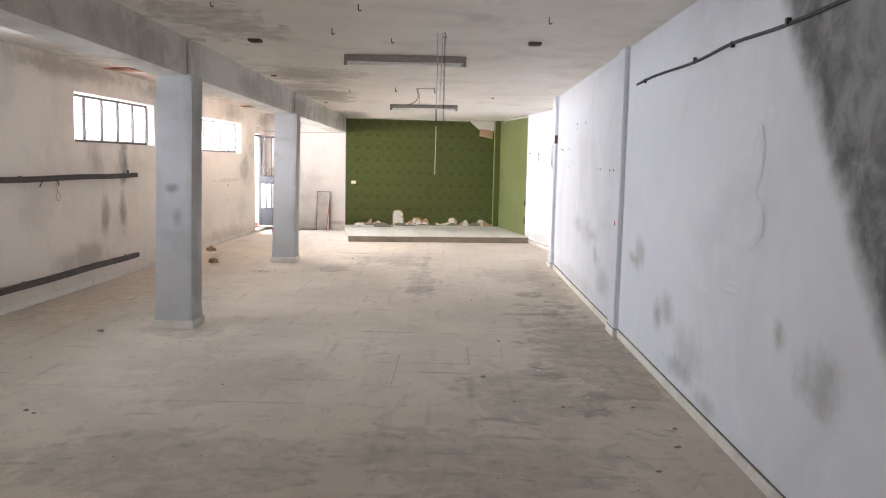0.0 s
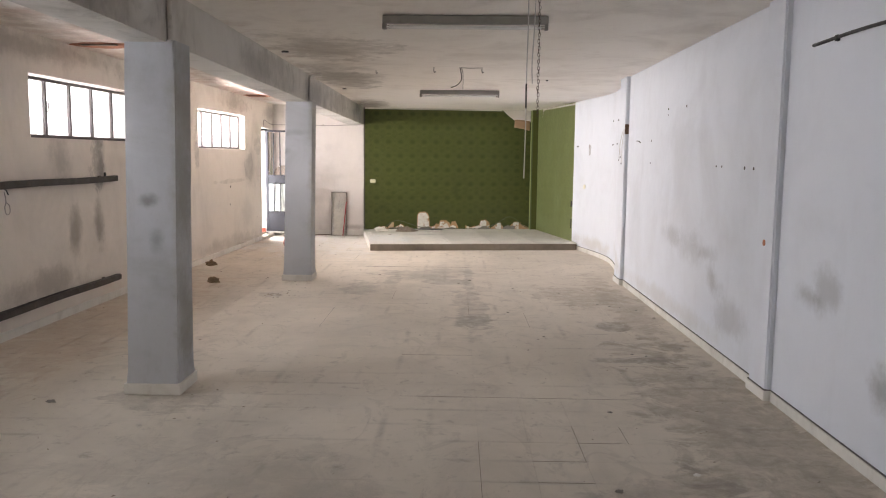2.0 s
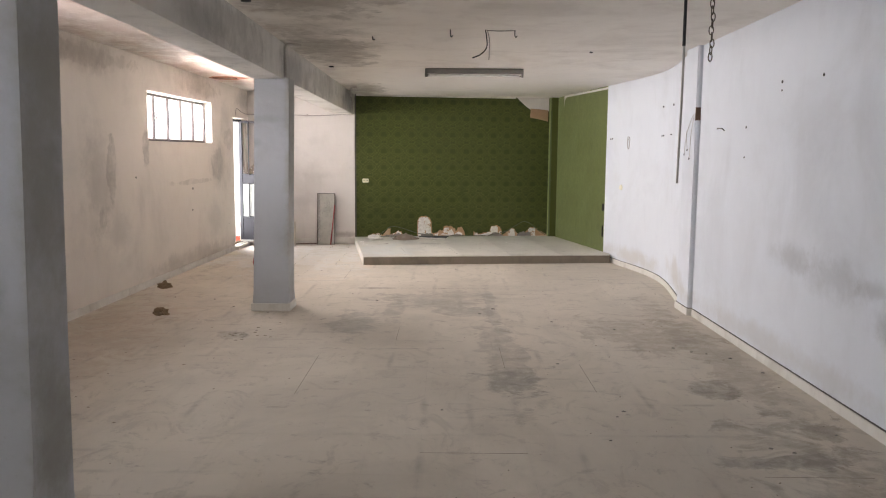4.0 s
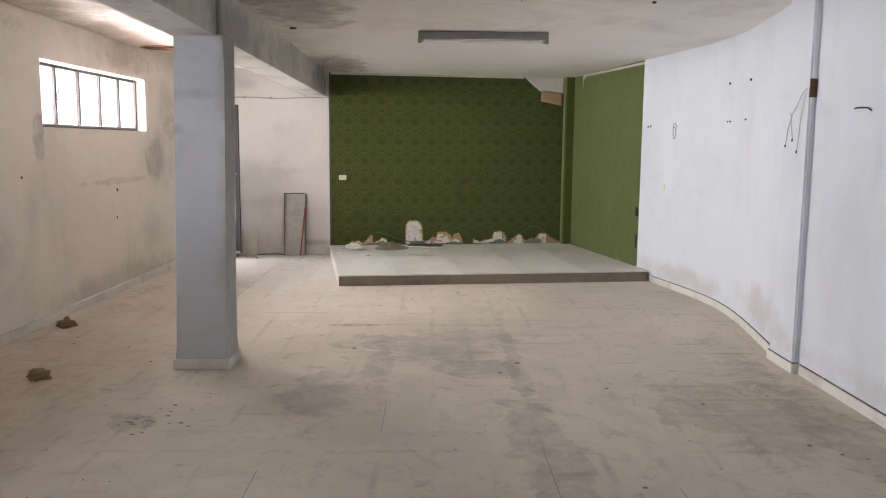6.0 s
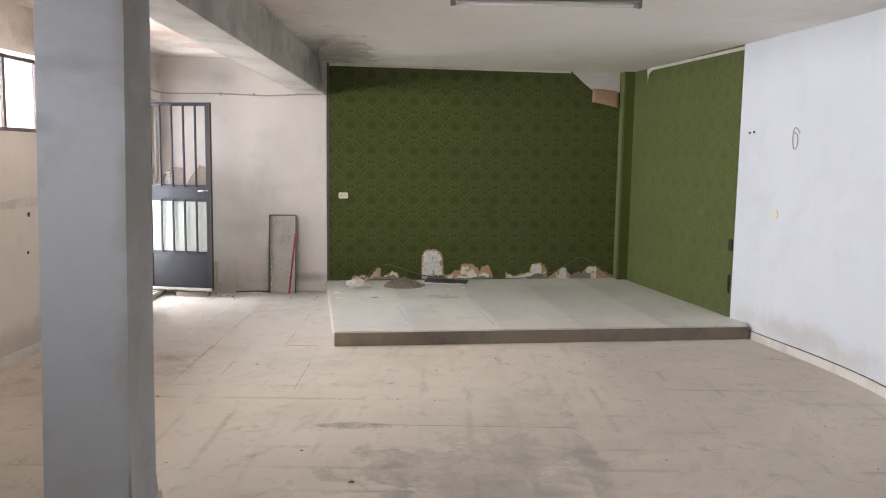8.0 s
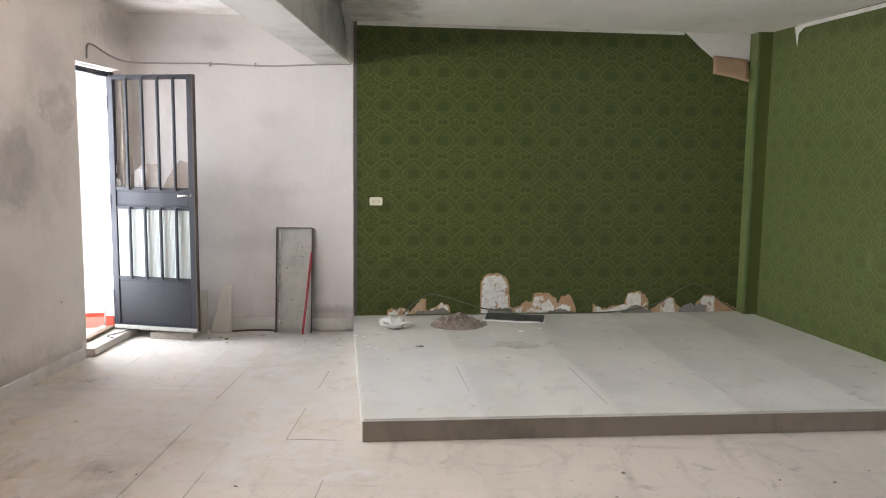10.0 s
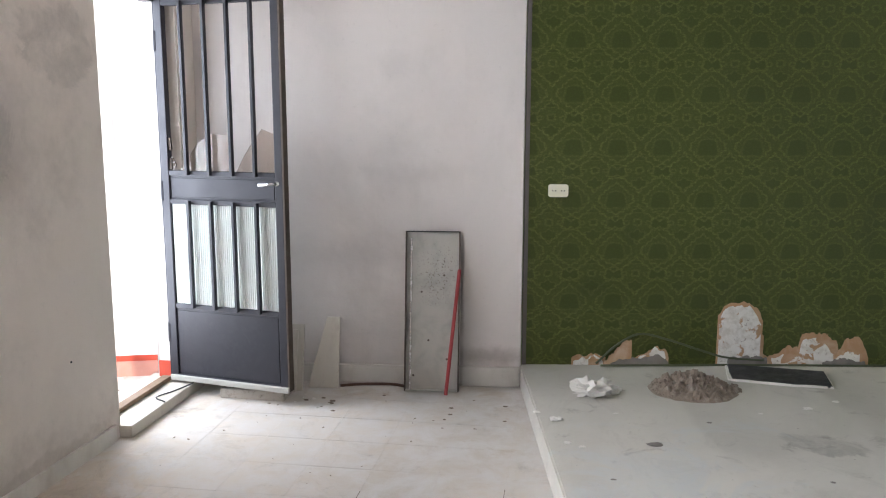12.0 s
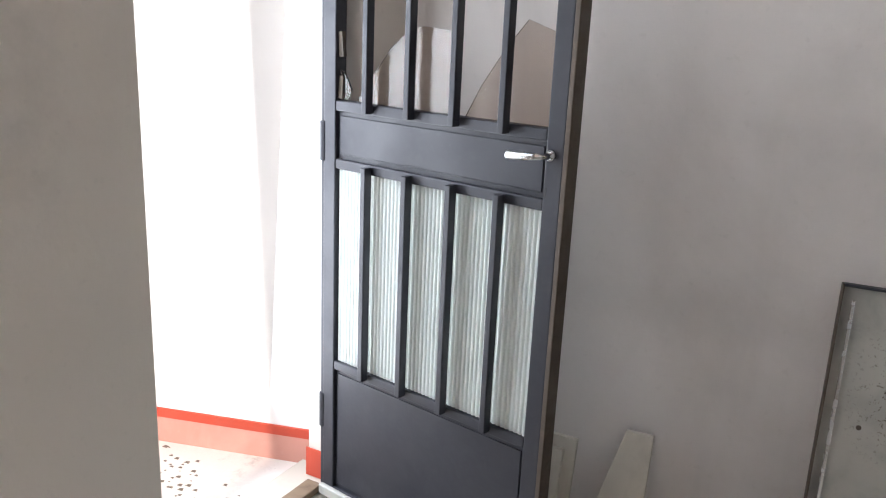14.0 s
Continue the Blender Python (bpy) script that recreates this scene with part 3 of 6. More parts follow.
def part(name, bm, mat, parent=None, label="", smooth=False):
    """Links a bmesh as one mesh object under a thing or a part."""
    bmesh.ops.recalc_face_normals(bm, faces=bm.faces)
    me = bpy.data.meshes.new(name)
    bm.to_mesh(me)
    bm.free()
    me.materials.append(mat)
    if smooth:
        me.polygons.foreach_set("use_smooth", [True] * len(me.polygons))
    ob = new(name, me)
    ob.parent = parent
    return tagged(ob, label)


def thing(name, m, label, category, group=""):
    ob = new(name)
    ob.matrix_world = m
    ob.empty_display_size = 0.1
    return tagged(ob, label, category, group)


def box(x0, x1, y0, y1, z0, z1, bevel=0.0, bm=None):
    bm = bm or bmesh.new()
    made = bmesh.ops.create_cube(bm, size=1)["verts"]
    for v in made:
        v.co = Vector(((x0, x1)[v.co.x > 0], (y0, y1)[v.co.y > 0], (z0, z1)[v.co.z > 0]))
    if bevel:
        edges = {e for v in made for e in v.link_edges}
        bmesh.ops.bevel(bm, geom=list(edges), offset=bevel, segments=2, affect="EDGES", profile=0.5)
    return bm


def smooth_line(points, steps=8):
    """A Catmull-Rom line through the points."""
    p = [Vector(q) for q in points]
    p = [2 * p[0] - p[1], *p, 2 * p[-1] - p[-2]]
    out = []
    for a, b, c, d in zip(p, p[1:], p[2:], p[3:]):
        for k in range(steps):
            t = k / steps
            out.append(0.5 * (2 * b + (c - a) * t + (2 * a - 5 * b + 4 * c - d) * t * t + (3 * b - a - 3 * c + d) * t ** 3))
    return out + [p[-2]]


def tube(points, radius, steps=8, sides=7, taper=None):
    line = smooth_line(points, steps) if len(points) > 2 else [Vector(q) for q in points]
    bm, rings = bmesh.new(), []
    for n, q in enumerate(line):
        ahead = (line[min(n + 1, len(line) - 1)] - line[max(n - 1, 0)]).normalized()
        side = ahead.cross(Vector((0.02, 0.05, 1)) if abs(ahead.z) < 0.9 else Vector((1, 0.1, 0))).normalized()
        up = side.cross(ahead)
        r = radius * (taper(n / (len(line) - 1)) if taper else 1)
        rings.append([bm.verts.new(q + r * (math.cos(a) * side + math.sin(a) * up)) for a in np.linspace(0, 2 * math.pi, sides, endpoint=False)])
    for a, b in zip(rings, rings[1:]):
        for k in range(sides):
            bm.faces.new((a[k], a[(k + 1) % sides], b[(k + 1) % sides], b[k]))
    bm.faces.new(rings[0][::-1])
    bm.faces.new(rings[-1])
    return bm


def prism(outline, z0, z1, bm=None):
    """An upright prism over a plan outline; z1 may be a function of the place."""
    bm = bm or bmesh.new()
    low = [bm.verts.new((x, y, z0)) for x, y in outline]
    high = [bm.verts.new((x, y, z1(x, y) if callable(z1) else z1)) for x, y in outline]
    n = len(outline)
    bm.faces.new(low[::-1])
    bm.faces.new(high)
    for k in range(n):
        bm.faces.new((low[k], low[(k + 1) % n], high[(k + 1) % n], high[k]))
    return bm


def offset_line(points, gap):
    """The plan line shifted to its left by gap."""
    p = [Vector((x, y)) for x, y in points]
    out = []
    for n, q in enumerate(p):
        a = (q - p[n - 1]).normalized() if n else None
        b = (p[n + 1] - q).normalized() if n + 1 < len(p) else None
        d = ((a or b) + (b or a)).normalized()
        out.append((q.x - d.y * gap, q.y + d.x * gap))
    return out


def band(points, gap0, gap1, z0, z1):
    """An upright band along a plan line, between two offsets to its left."""
    return prism(offset_line(points, gap0) + offset_line(points, gap1)[::-1], z0, z1)


def ragged(bm, size, scale, seed=0.0):
    """Roughens a mesh with noise."""
    for v in bm.verts:
        v.co += size * noise.noise_vector(v.co * scale + Vector((seed, seed * 1.7, seed * 0.3)))
    return bm


def pierced_wall(name, start, end, thick, top, holes, mat, label, jag=0.0):
    """A wall from start to end in plan (room on the right-hand side), with openings (u0, u1, z0, z1) right through it."""
    a, b = Vector((*start, 0)), Vector((*end, 0))
    ahead = (b - a).normalized()
    out = Vector((-ahead.y, ahead.x, 0))
    length = (b - a).length
    us = sorted({0.0, length, *(h[0] for h in holes), *(h[1] for h in holes), *np.arange(1.0, length, 1.0)})
    zs = sorted({-0.15, top, *(h[2] for h in holes), *(h[3] for h in holes)})
    solid = lambda i, j: 0 <= i < len(us) - 1 and 0 <= j < len(zs) - 1 and not any(  # noqa: E731
        h[0] - 1e-6 < us[i] and us[i + 1] < h[1] + 1e-6 and h[2] - 1e-6 < zs[j] and zs[j + 1] < h[3] + 1e-6 for h in holes)
    bm, got = bmesh.new(), {}

    def corner(i, j, side):
        if (i, j, side) not in got:
            got[i, j, side] = bm.verts.new(a + ahead * us[i] + out * (thick * side) + Vector((0, 0, zs[j])))
        return got[i, j, side]

    for i in range(len(us) - 1):
        for j in range(len(zs) - 1):
            if not solid(i, j):
                continue
            for side in (0, 1):
                bm.faces.new([corner(*q, side) for q in ((i, j), (i + 1, j), (i + 1, j + 1), (i, j + 1))])
            for di, dj, q in ((-1, 0, ((i, j), (i, j + 1))), (1, 0, ((i + 1, j), (i + 1, j + 1))), (0, -1, ((i, j), (i + 1, j))), (0, 1, ((i, j + 1), (i + 1, j + 1)))):
                if not solid(i + di, j + dj):
                    bm.faces.new((corner(*q[0], 0), corner(*q[1], 0), corner(*q[1], 1), corner(*q[0], 1)))
    ob = part(name, bm, mat)
    return tagged(ob, label, "wall", "", "structure")


# ---- the large structure ----
def ceiling_height(y):
    return 2.63 - 0.011 * (min(max(y, -3), 18.5) - 6)


def left_x(y):
    return -4.40 + 0.0221 * (y - 7.4)


TOP = 2.95
FRONT_Y = -2.4
WINDOWS = [(4.98, 7.31, 1.70, 2.29), (9.12, 11.45, 1.71, 2.275), (13.49, 15.82, 1.655, 2.22)]
DOORWAY = (16.87, 17.56, 0.055, 2.07)
stretch = math.hypot(1, 0.0221)
wall_left = pierced_wall("wall_left", (left_x(FRONT_Y), FRONT_Y), (left_x(17.8), 17.8), 0.18, TOP,
                         [((y0 - FRONT_Y) * stretch, (y1 - FRONT_Y) * stretch, z0, z1) for y0, y1, z0, z1 in (*WINDOWS, DOORWAY)],
                         WALL_LEFT, "cream painted plaster wall with sooty stains and high windows")
# unseen closing wall; its opening is added and sized to let light in
wall_front = pierced_wall("wall_front", (1.62, FRONT_Y), (-4.75, FRONT_Y), -0.25, TOP, [(2.6, 4.9, 0.0, 2.3)], WALL_BACK, "plain white plaster wall, unseen, with an opening added for light")

RIGHT = [(1.52, FRONT_Y), (1.508, 5.0), (1.506, 7.2), (1.508, 12.35), (1.585, 12.8), (1.695, 13.55), (1.735, 14.2), (1.67, 14.85), (1.56, 15.42), (1.48, 15.88), (1.435, 16.07)]
right_fine = [(p.x, p.y) for p in smooth_line([(x, y, 0) for x, y in RIGHT[3:]], 5)]
RIGHT_LINE = RIGHT[:3] + right_fine
wall_right = tagged(part("wall_right", band(RIGHT_LINE, 0, -0.25, -0.15, TOP), WALL_RIGHT), "bluish white painted wall with grey mould and smudges", "wall", "", "structure")
GREEN_A, GREEN_B, GREEN_C = (-2.42, 17.89), (1.00, 18.40), (1.435, 16.07)
wall_back = tagged(part("wall_back", prism([(-4.40, 17.72), (-2.42, 17.91), (-2.42, 18.3), (-4.40, 18.2)], -0.15, TOP), WALL_BACK), "pinkish white plaster wall, dusty and faintly stained", "wall", "", "structure")
tagged(part("wall_back_pilaster", prism([(-2.735, 17.855), (-2.425, 17.885), (-2.425, 17.95), (-2.735, 17.92)], 0.0, TOP), WALL_BACK, wall_back), "")


def papered(name, a, b, back, mat, label):
    """A wall whose face carries paper: the unwrapped length and height give the print its true size."""
    a, b = Vector((*a, 0)), Vector((*b, 0))
    out = Vector((-(b - a).y, (b - a).x, 0)).normalized() * back
    bm = bmesh.new()
    uv = bm.loops.layers.uv.new("UVMap")
    q = [bm.verts.new(c + Vector((0, 0, z))) for z in (-0.15, TOP) for c in (a, b, b + out, a + out)]
    for f in ((0, 1, 5, 4), (1, 2, 6, 5), (2, 3, 7, 6), (3, 0, 4, 7), (3, 2, 1, 0), (4, 5, 6, 7)):
        face = bm.faces.new([q[k] for k in f])
        for loop in face.loops:
            loop[uv].uv = ((loop.vert.co - a).xy.length, loop.vert.co.z)
    return tagged(part(name, bm, mat), label, "wall", "", "structure")


wall_green = papered("wall_green", GREEN_A, GREEN_B, 0.3, PAPER_GREEN, "wall in dark green damask paper, torn along its foot")
wall_green_side = papered("wall_green_side", GREEN_B, GREEN_C, 0.3, PAPER_GREEN, "side wall in green damask paper, rubbed and faded")


def ceiling_panel(x0, x1, lift):
    ys = (FRONT_Y - 0.3, 3.0, 8.0, 13.0, 18.8)
    bm = bmesh.new()
    rows = [[bm.verts.new((x, y, z)) for x, z in ((x0, ceiling_height(y) + lift), (x1, ceiling_height(y) + lift), (x1, 3.1), (x0, 3.1))] for y in ys]
    for a, b in zip(rows, rows[1:]):
        for k in range(4):
            bm.faces.new((a[k], a[(k + 1) % 4], b[(k + 1) % 4], b[k]))
    bm.faces.new(rows[0])
    bm.faces.new(rows[-1][::-1])
    return bm


tagged(part("ceiling", ceiling_panel(-2.60, 2.2, 0.0), CEILING), "flat white ceiling, stained, patched with filler, darker beside the beam", "ceiling", "", "structure")
tagged(part("ceiling_side_bay", ceiling_panel(-4.61, -2.604, 0.03), CEILING), "low white ceiling with pinkish brown, dark and broken patches", "ceiling", "", "structure")
bm = bmesh.new()
rows = [[bm.verts.new((x, y, z)) for x, z in ((-2.72, ceiling_height(y) - 0.335), (-2.43, ceiling_height(y) - 0.335), (-2.43, 2.8), (-2.72, 2.8))] for y in (FRONT_Y, 4.0, 9.0, 14.0, 17.93)]
for a, b in zip(rows, rows[1:]):
    for k in range(4):
        bm.faces.new((a[k], a[(k + 1) % 4], b[(k + 1) % 4], b[k]))
bm.faces.new(rows[0])
bm.faces.new(rows[-1][::-1])
bmesh.ops.bevel(bm, geom=[e for e in bm.edges if all(v.co.z < 2.5 for v in e.verts) and abs((e.verts[0].co - e.verts[1].co).y) > 1], offset=0.012, segments=2, affect="EDGES")
beam = tagged(part("ceiling_beam", bm, BEAM), "long whitewashed beam, sooty and stained", "beam", "", "structure")

floor = tagged(part("floor", box(-4.585, 1.9, FRONT_Y - 0.25, 18.6, -0.2, -0.0016), SCREED), "dusty floor of square cement tiles, scuffed and stained, door light toned in", "floor", "", "structure")
PLATFORM = [(-2.016, 15.285), (1.47, 15.725), (1.50, 15.90), (1.44, 16.08), (0.98, 18.42), (-2.43, 17.91)]
bm = prism(PLATFORM, 0.0, 0.118)
bmesh.ops.bevel(bm, geom=[e for e in bm.edges if all(v.co.z > 0.1 for v in e.verts)], offset=0.008, segments=2, affect="EDGES")
platform = tagged(part("platform", ragged(bm, 0.002, 3), CONCRETE), "low grey concrete platform with dust and dark brown edge", "platform", "", "structure")
part("platform_edge", band([(-2.012, 15.2825), (1.47, 15.7225)], 0.0, -0.005, 0.002, 0.108), RISER, platform, "dark brown blotched concrete edge")
SHRINKAGE = plain("shrinkage_line", (0.33, 0.315, 0.285), 0.9, 0.0, (0.45, 0.43, 0.39), 0.8, 6)
along = Vector((3.486, 0.44, 0)).normalized()
inward = Vector((-0.404, 2.62, 0)).normalized()
for u, d0, d1 in ((0.62, 0.45, 1.0), (1.34, 0.18, 0.95), (2.1, 0.3, 0.7)):
    a = Vector((-2.016, 15.285, 0)) + along * u
    q = [a + inward * d0, a + along * 0.004 + inward * d0, a + along * 0.004 + inward * d1, a + inward * d1]
    part("score_line", prism([(v.x, v.y) for v in q], 0.10, 0.1186), SHRINKAGE, platform, "dark shrinkage line")
ground = tagged(part("ground", box(-400, 400, -400, 400, -0.5, -0.21), OUTSIDE), "pale bare concrete ground outside", "ground", "", "structure")
yard = tagged(part("yard_paving", box(-9.0, -4.38, 12.5, 17.74, -0.2, 0.040), OUTSIDE), "sunlit pale concrete paving with dark crumbs", "paving", "", "structure")
OUTER_A, OUTER_B = (-9.0, 16.25), (-4.405, 17.63)
outer = tagged(part("outside_wall", prism([OUTER_A, OUTER_B, (-4.405, 17.98), (-9.0, 16.6)], -0.2, 2.9), EXTERIOR), "sunlit white wall of a narrow yard", "wall", "", "structure")
# lower part of the red band, its sunlit look given by paler colour
part("sunlit_foot", band([OUTER_A, OUTER_B], 0.0, -0.004, 0.030, 0.128), SUNLIT_RED, outer, "red foot of the wall, sun glare put into its pale colour")
part("red_skirting", band([OUTER_A, OUTER_B], 0.0, -0.008, 0.128, 0.158), RED_PAINT, outer, "red painted foot of the wall")
part("red_foot", box(-4.358, -4.292, 17.553, 17.557, 0.060, 0.150), RED_PAINT, wall_left, "red painted foot of the door reveal")


# columns, each with a plaster foot
def column(name, x0, x1, y0, y1, label):
    top = ceiling_height(y0) + 0.05
    ob = thing(name, pose((x0 + x1) / 2, (y0 + y1) / 2, 0), label, "column", "row of columns")
    hx, hy = (x1 - x0) / 2, (y1 - y0) / 2
    bm = bmesh.new()
    levels = [0.0, 0.085, 0.16, 0.35, 0.8, 1.4, 2.0, ceiling_height(y1) - 0.32]
    flare = [0.0, 0.0, -0.006, -0.011, -0.014, -0.015, -0.015, -0.015]
    rings = []
    for z, f in zip(levels, flare):
        rings.append([bm.verts.new((sx * (hx + f) + 0.018 * z, sy * (hy + f), z)) for sx, sy in ((-1, -1), (1, -1), (1, 1), (-1, 1))])
    for a, b in zip(rings, rings[1:]):
        for k in range(4):
            bm.faces.new((a[k], a[(k + 1) % 4], b[(k + 1) % 4], b[k]))
    bm.faces.new(rings[0][::-1])
    bm.faces.new(rings[-1])
    bmesh.ops.bevel(bm, geom=[e for e in bm.edges if abs(e.verts[0].co.z - e.verts[1].co.z) > 0.05], offset=0.012, segments=2, affect="EDGES")
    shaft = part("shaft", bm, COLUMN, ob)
    part("foot", ragged(box(-hx - 0.012, hx + 0.012, -hy - 0.012, hy + 0.012, 0.0, 0.075, 0.006), 0.003, 9), SKIRTING, ob, "cream painted skirting round the foot")
    part("conduit", tube([(hx - 0.020, -hy + 0.04, 2.19), (hx - 0.010, -hy + 0.04, 2.28), (hx - 0.008, -hy + 0.04, top - 0.16), (hx - 0.006, -hy + 0.045, top - 0.085), (hx + 0.03, -hy + 0.07, top - 0.064), (hx + 0.12, -hy + 0.12, top - 0.060)], 0.016, 6, 9), BEAM, ob, "painted conduit bending under the ceiling", True)
    return ob


column("column", -2.755, -2.405, 7.125, 7.46, "square white plastered column, scuffed, shade toned into its room side")
far_column = column("column", -2.765, -2.405, 12.01, 12.32, "square white plastered column with rusty streaks, shade toned into its room side")


bm = bmesh.new()
bmesh.ops.create_uvsphere(bm, u_segments=14, v_segments=8, radius=1)
for v in bm.verts:
    v.co = Vector((-0.18 + 0.025 * v.co.x, 0.02 + 0.05 * v.co.y, 0.46 + 0.06 * v.co.z))
part("cap", bm, RED_ROD, far_column, "dark red round cap", True)


# pilasters on the long white wall
def pilaster(y0, y1, x):
    ob = thing("pilaster", pose(x, y0, 0), "shallow painted pilaster standing proud of the wall", "pilaster", "pilasters")
    bm = box(0, 0.10, 0, y1 - y0, 0, ceiling_height(y0) + 0.02)
    bmesh.ops.bevel(bm, geom=[e for e in bm.edges if all(v.co.x < 0.01 for v in e.verts)], offset=0.012, segments=3, affect="EDGES")
    part("shaft", bm, WALL_RIGHT, ob)
    part("foot", ragged(box(-0.014, 0.05, -0.014, y1 - y0 + 0.014, 0, 0.068, 0.004), 0.002, 9), SKIRTING, ob, "cream skirting block")
    part("joint", box(-0.006, 0.05, -0.006, y1 - y0 + 0.006, 0.066, 0.0745), DIRT_LINE, ob, "dirty joint over the skirting")
    return ob


pilaster(7.20, 7.50, 1.464)
pilaster(11.98, 12.36, 1.464)


def skirting(line, label, height=0.066, thick=0.014, dirty=True):
    ob = tagged(part("baseboard", ragged(band(line, thick, -0.02, 0, height), 0.002, 7), SKIRTING), label, "skirting", "", "structure")
    if dirty:
        part("dirt_joint", band(line, thick * 0.45, -0.01, height - 0.002, height + 0.007), DIRT_LINE, ob, "black dirt along the top edge")
    return ob


skirting([(1.52, FRONT_Y), (1.508, 5.0), (1.506, 7.18)], "cream painted skirting with a black dirt line")
skirting([(1.506, 7.53), (1.508, 11.95)], "cream painted skirting with a black dirt line")
skirting(RIGHT_LINE[4:-4], "cream painted skirting along the bent wall")
skirting([(left_x(16.82), 16.82), (left_x(FRONT_Y), FRONT_Y)], "cream skirting, worn and brown with dirt", 0.075, 0.014, False)
skirting([(-2.43, 17.905), (-4.16, 17.735)], "cream skirting, dusty and cracked", 0.10, 0.02, False)
skirting([(-2.43, 17.875), (-2.74, 17.848)], "cream skirting round the shallow pilaster", 0.105, 0.02, False)


# ---- windows ----
def window(name, y0, y1, z0, z1):
    xw = left_x((y0 + y1) / 2)
    ob = tagged(thing(name, pose(xw - 0.125, (y0 + y1) / 2, z0, 0, 0, -1.27), "high strip window of five panes in a weathered steel frame", "window", "strip windows"), kind="structure")
    w, h = (y1 - y0) / 2 - 0.004, z1 - z0 - 0.008
    frame_part = part("window_frame", box(-0.022, 0.026, -w, w, 0.004, 0.034, 0.003), WINDOW_STEEL, ob)
    part("top_rail", box(-0.022, 0.026, -w, w, h - 0.03, h, 0.003), WINDOW_STEEL, ob)
    for s in (-1, 1):
        part("stile", box(-0.022, 0.026, s * w - 0.016, s * w + 0.016, 0.034, h - 0.03, 0.003), WINDOW_STEEL, ob)
    step = 2 * w / 5
    for k in range(1, 5):
        part("mullion", box(-0.020, 0.026, -w + k * step - 0.019, -w + k * step + 0.019, 0.034, h - 0.03, 0.003), WINDOW_STEEL, ob)
    for k in range(5):
        pane = part("pane", box(-0.004, 0.002, -w + k * step + 0.014, -w + (k + 1) * step - 0.014, 0.035, h - 0.031), PANE, ob)
        pane.visible_shadow = False
    part("latch", tube([(0.02, -w + step, 0.25), (0.05, -w + step, 0.26), (0.05, -w + step - 0.01, 0.34)], 0.008, 4), WINDOW_STEEL, ob, "small steel latch")
    return ob


for n, (y0, y1, z0, z1) in enumerate(WINDOWS):
    window("window_%d" % (n + 1), y0, y1, z0, z1)


# ---- the steel door ----
def steel_door():
    xw = left_x(17.2)
    fr = tagged(thing("door_frame", pose(xw - 0.10, 17.2, 0), "dark steel door frame in the doorway", "door frame"), kind="structure")
    part("jamb", box(0.018, 0.055, 0.300, 0.357, 0.06, 2.055, 0.004), STEEL_DARK, fr)
    part("jamb", box(-0.03, 0.03, -0.325, -0.29, 0.06, 2.055, 0.004), STEEL_DARK, fr)
    part("head", box(-0.03, 0.03, -0.29, 0.305, 2.015, 2.055, 0.004), STEEL_DARK, fr)
    part("sill_bar", box(-0.03, 0.02, -0.29, 0.305, 0.062, 0.085, 0.003), RUST, fr, "worn brown sill bar")
    sill = tagged(part("threshold", ragged(box(left_x(17.2) - 0.24, left_x(17.2) + 0.055, 16.86, 17.62, 0.0, 0.058, 0.005), 0.002, 8), MARBLE), "worn pale marble threshold step", "threshold", "", "structure")

    # the leaf, seen from inside: local x from the hinge to the lock, y towards the wall behind
    W, H = 0.70, 1.955
    leaf = thing("door_1", pose(-4.252, 17.515, 0.075, 0, 0, -10.2), "open dark grey steel door with bars and ribbed glass", "door")
    leaf["kind"] = "structure"
    B = 0.003
    part("hinge_stile", box(0, 0.042, -0.018, 0.018, 0, H, B), STEEL_DARK, leaf)
    part("lock_stile", box(W - 0.042, W, -0.018, 0.018, 0, H, B), STEEL_DARK, leaf)
    part("lock_edge", box(W, W + 0.012, -0.020, 0.022, 0.0, H, 0.002), STEEL_EDGE, leaf, "rusty brown lock edge")
    for z0, z1 in ((0.0, 0.025), (0.385, 0.41), (0.935, 0.96), (1.08, 1.105), (H - 0.035, H)):
        part("rail", box(0.042, W - 0.042, -0.017, 0.017, z0, z1, B), STEEL_DARK, leaf)
    for z0, z1 in ((0.025, 0.385), (0.96, 1.08)):
        panel = part("panel", box(0.042, W - 0.042, -0.006, 0.006, z0, z1), STEEL_DARK, leaf, "flat dark steel panel")
        bm = box(0.050, W - 0.050, -0.010, -0.006, z0 + 0.012, z1 - 0.012, 0.002)
        part("raised_field", bm, STEEL_DARK, panel)
    part("drip_bar", box(0.0, W + 0.01, -0.034, -0.018, -0.006, 0.024, 0.004), SHEET, leaf, "pale worn weather bar")
    for k in range(4):
        x = 0.163 + k * 0.1315
        part("upper_bar", box(x - 0.008, x + 0.008, -0.042, -0.018, 1.085, H - 0.02, 0.002), STEEL_DARK, leaf)
        part("lower_bar", box(x - 0.008, x + 0.008, -0.042, -0.018, 0.395, 0.955, 0.002), STEEL_DARK, leaf)
    # ribbed glass behind the lower bars: each strip of flutes
    edges = [0.044] + [0.163 + k * 0.1315 for k in range(4)] + [W - 0.044]
    for a, b in zip(edges, edges[1:]):
        n = max(4, int((b - a) / 0.0115))
        bm, front, back = bmesh.new(), [], []
        for i in range(n * 4 + 1):
            x = a + (b - a) * i / (n * 4)
            y = -0.003 - 0.0045 * abs(math.sin(math.pi * i / 4))
            front.append([bm.verts.new((x, y, z)) for z in (0.41, 0.935)])
            back.append([bm.verts.new((x, 0.003, z)) for z in (0.41, 0.935)])
        for i in range(n * 4):
            bm.faces.new((front[i][0], front[i + 1][0], front[i + 1][1], front[i][1]))
            bm.faces.new((back[i][0], back[i][1], back[i + 1][1], back[i + 1][0]))
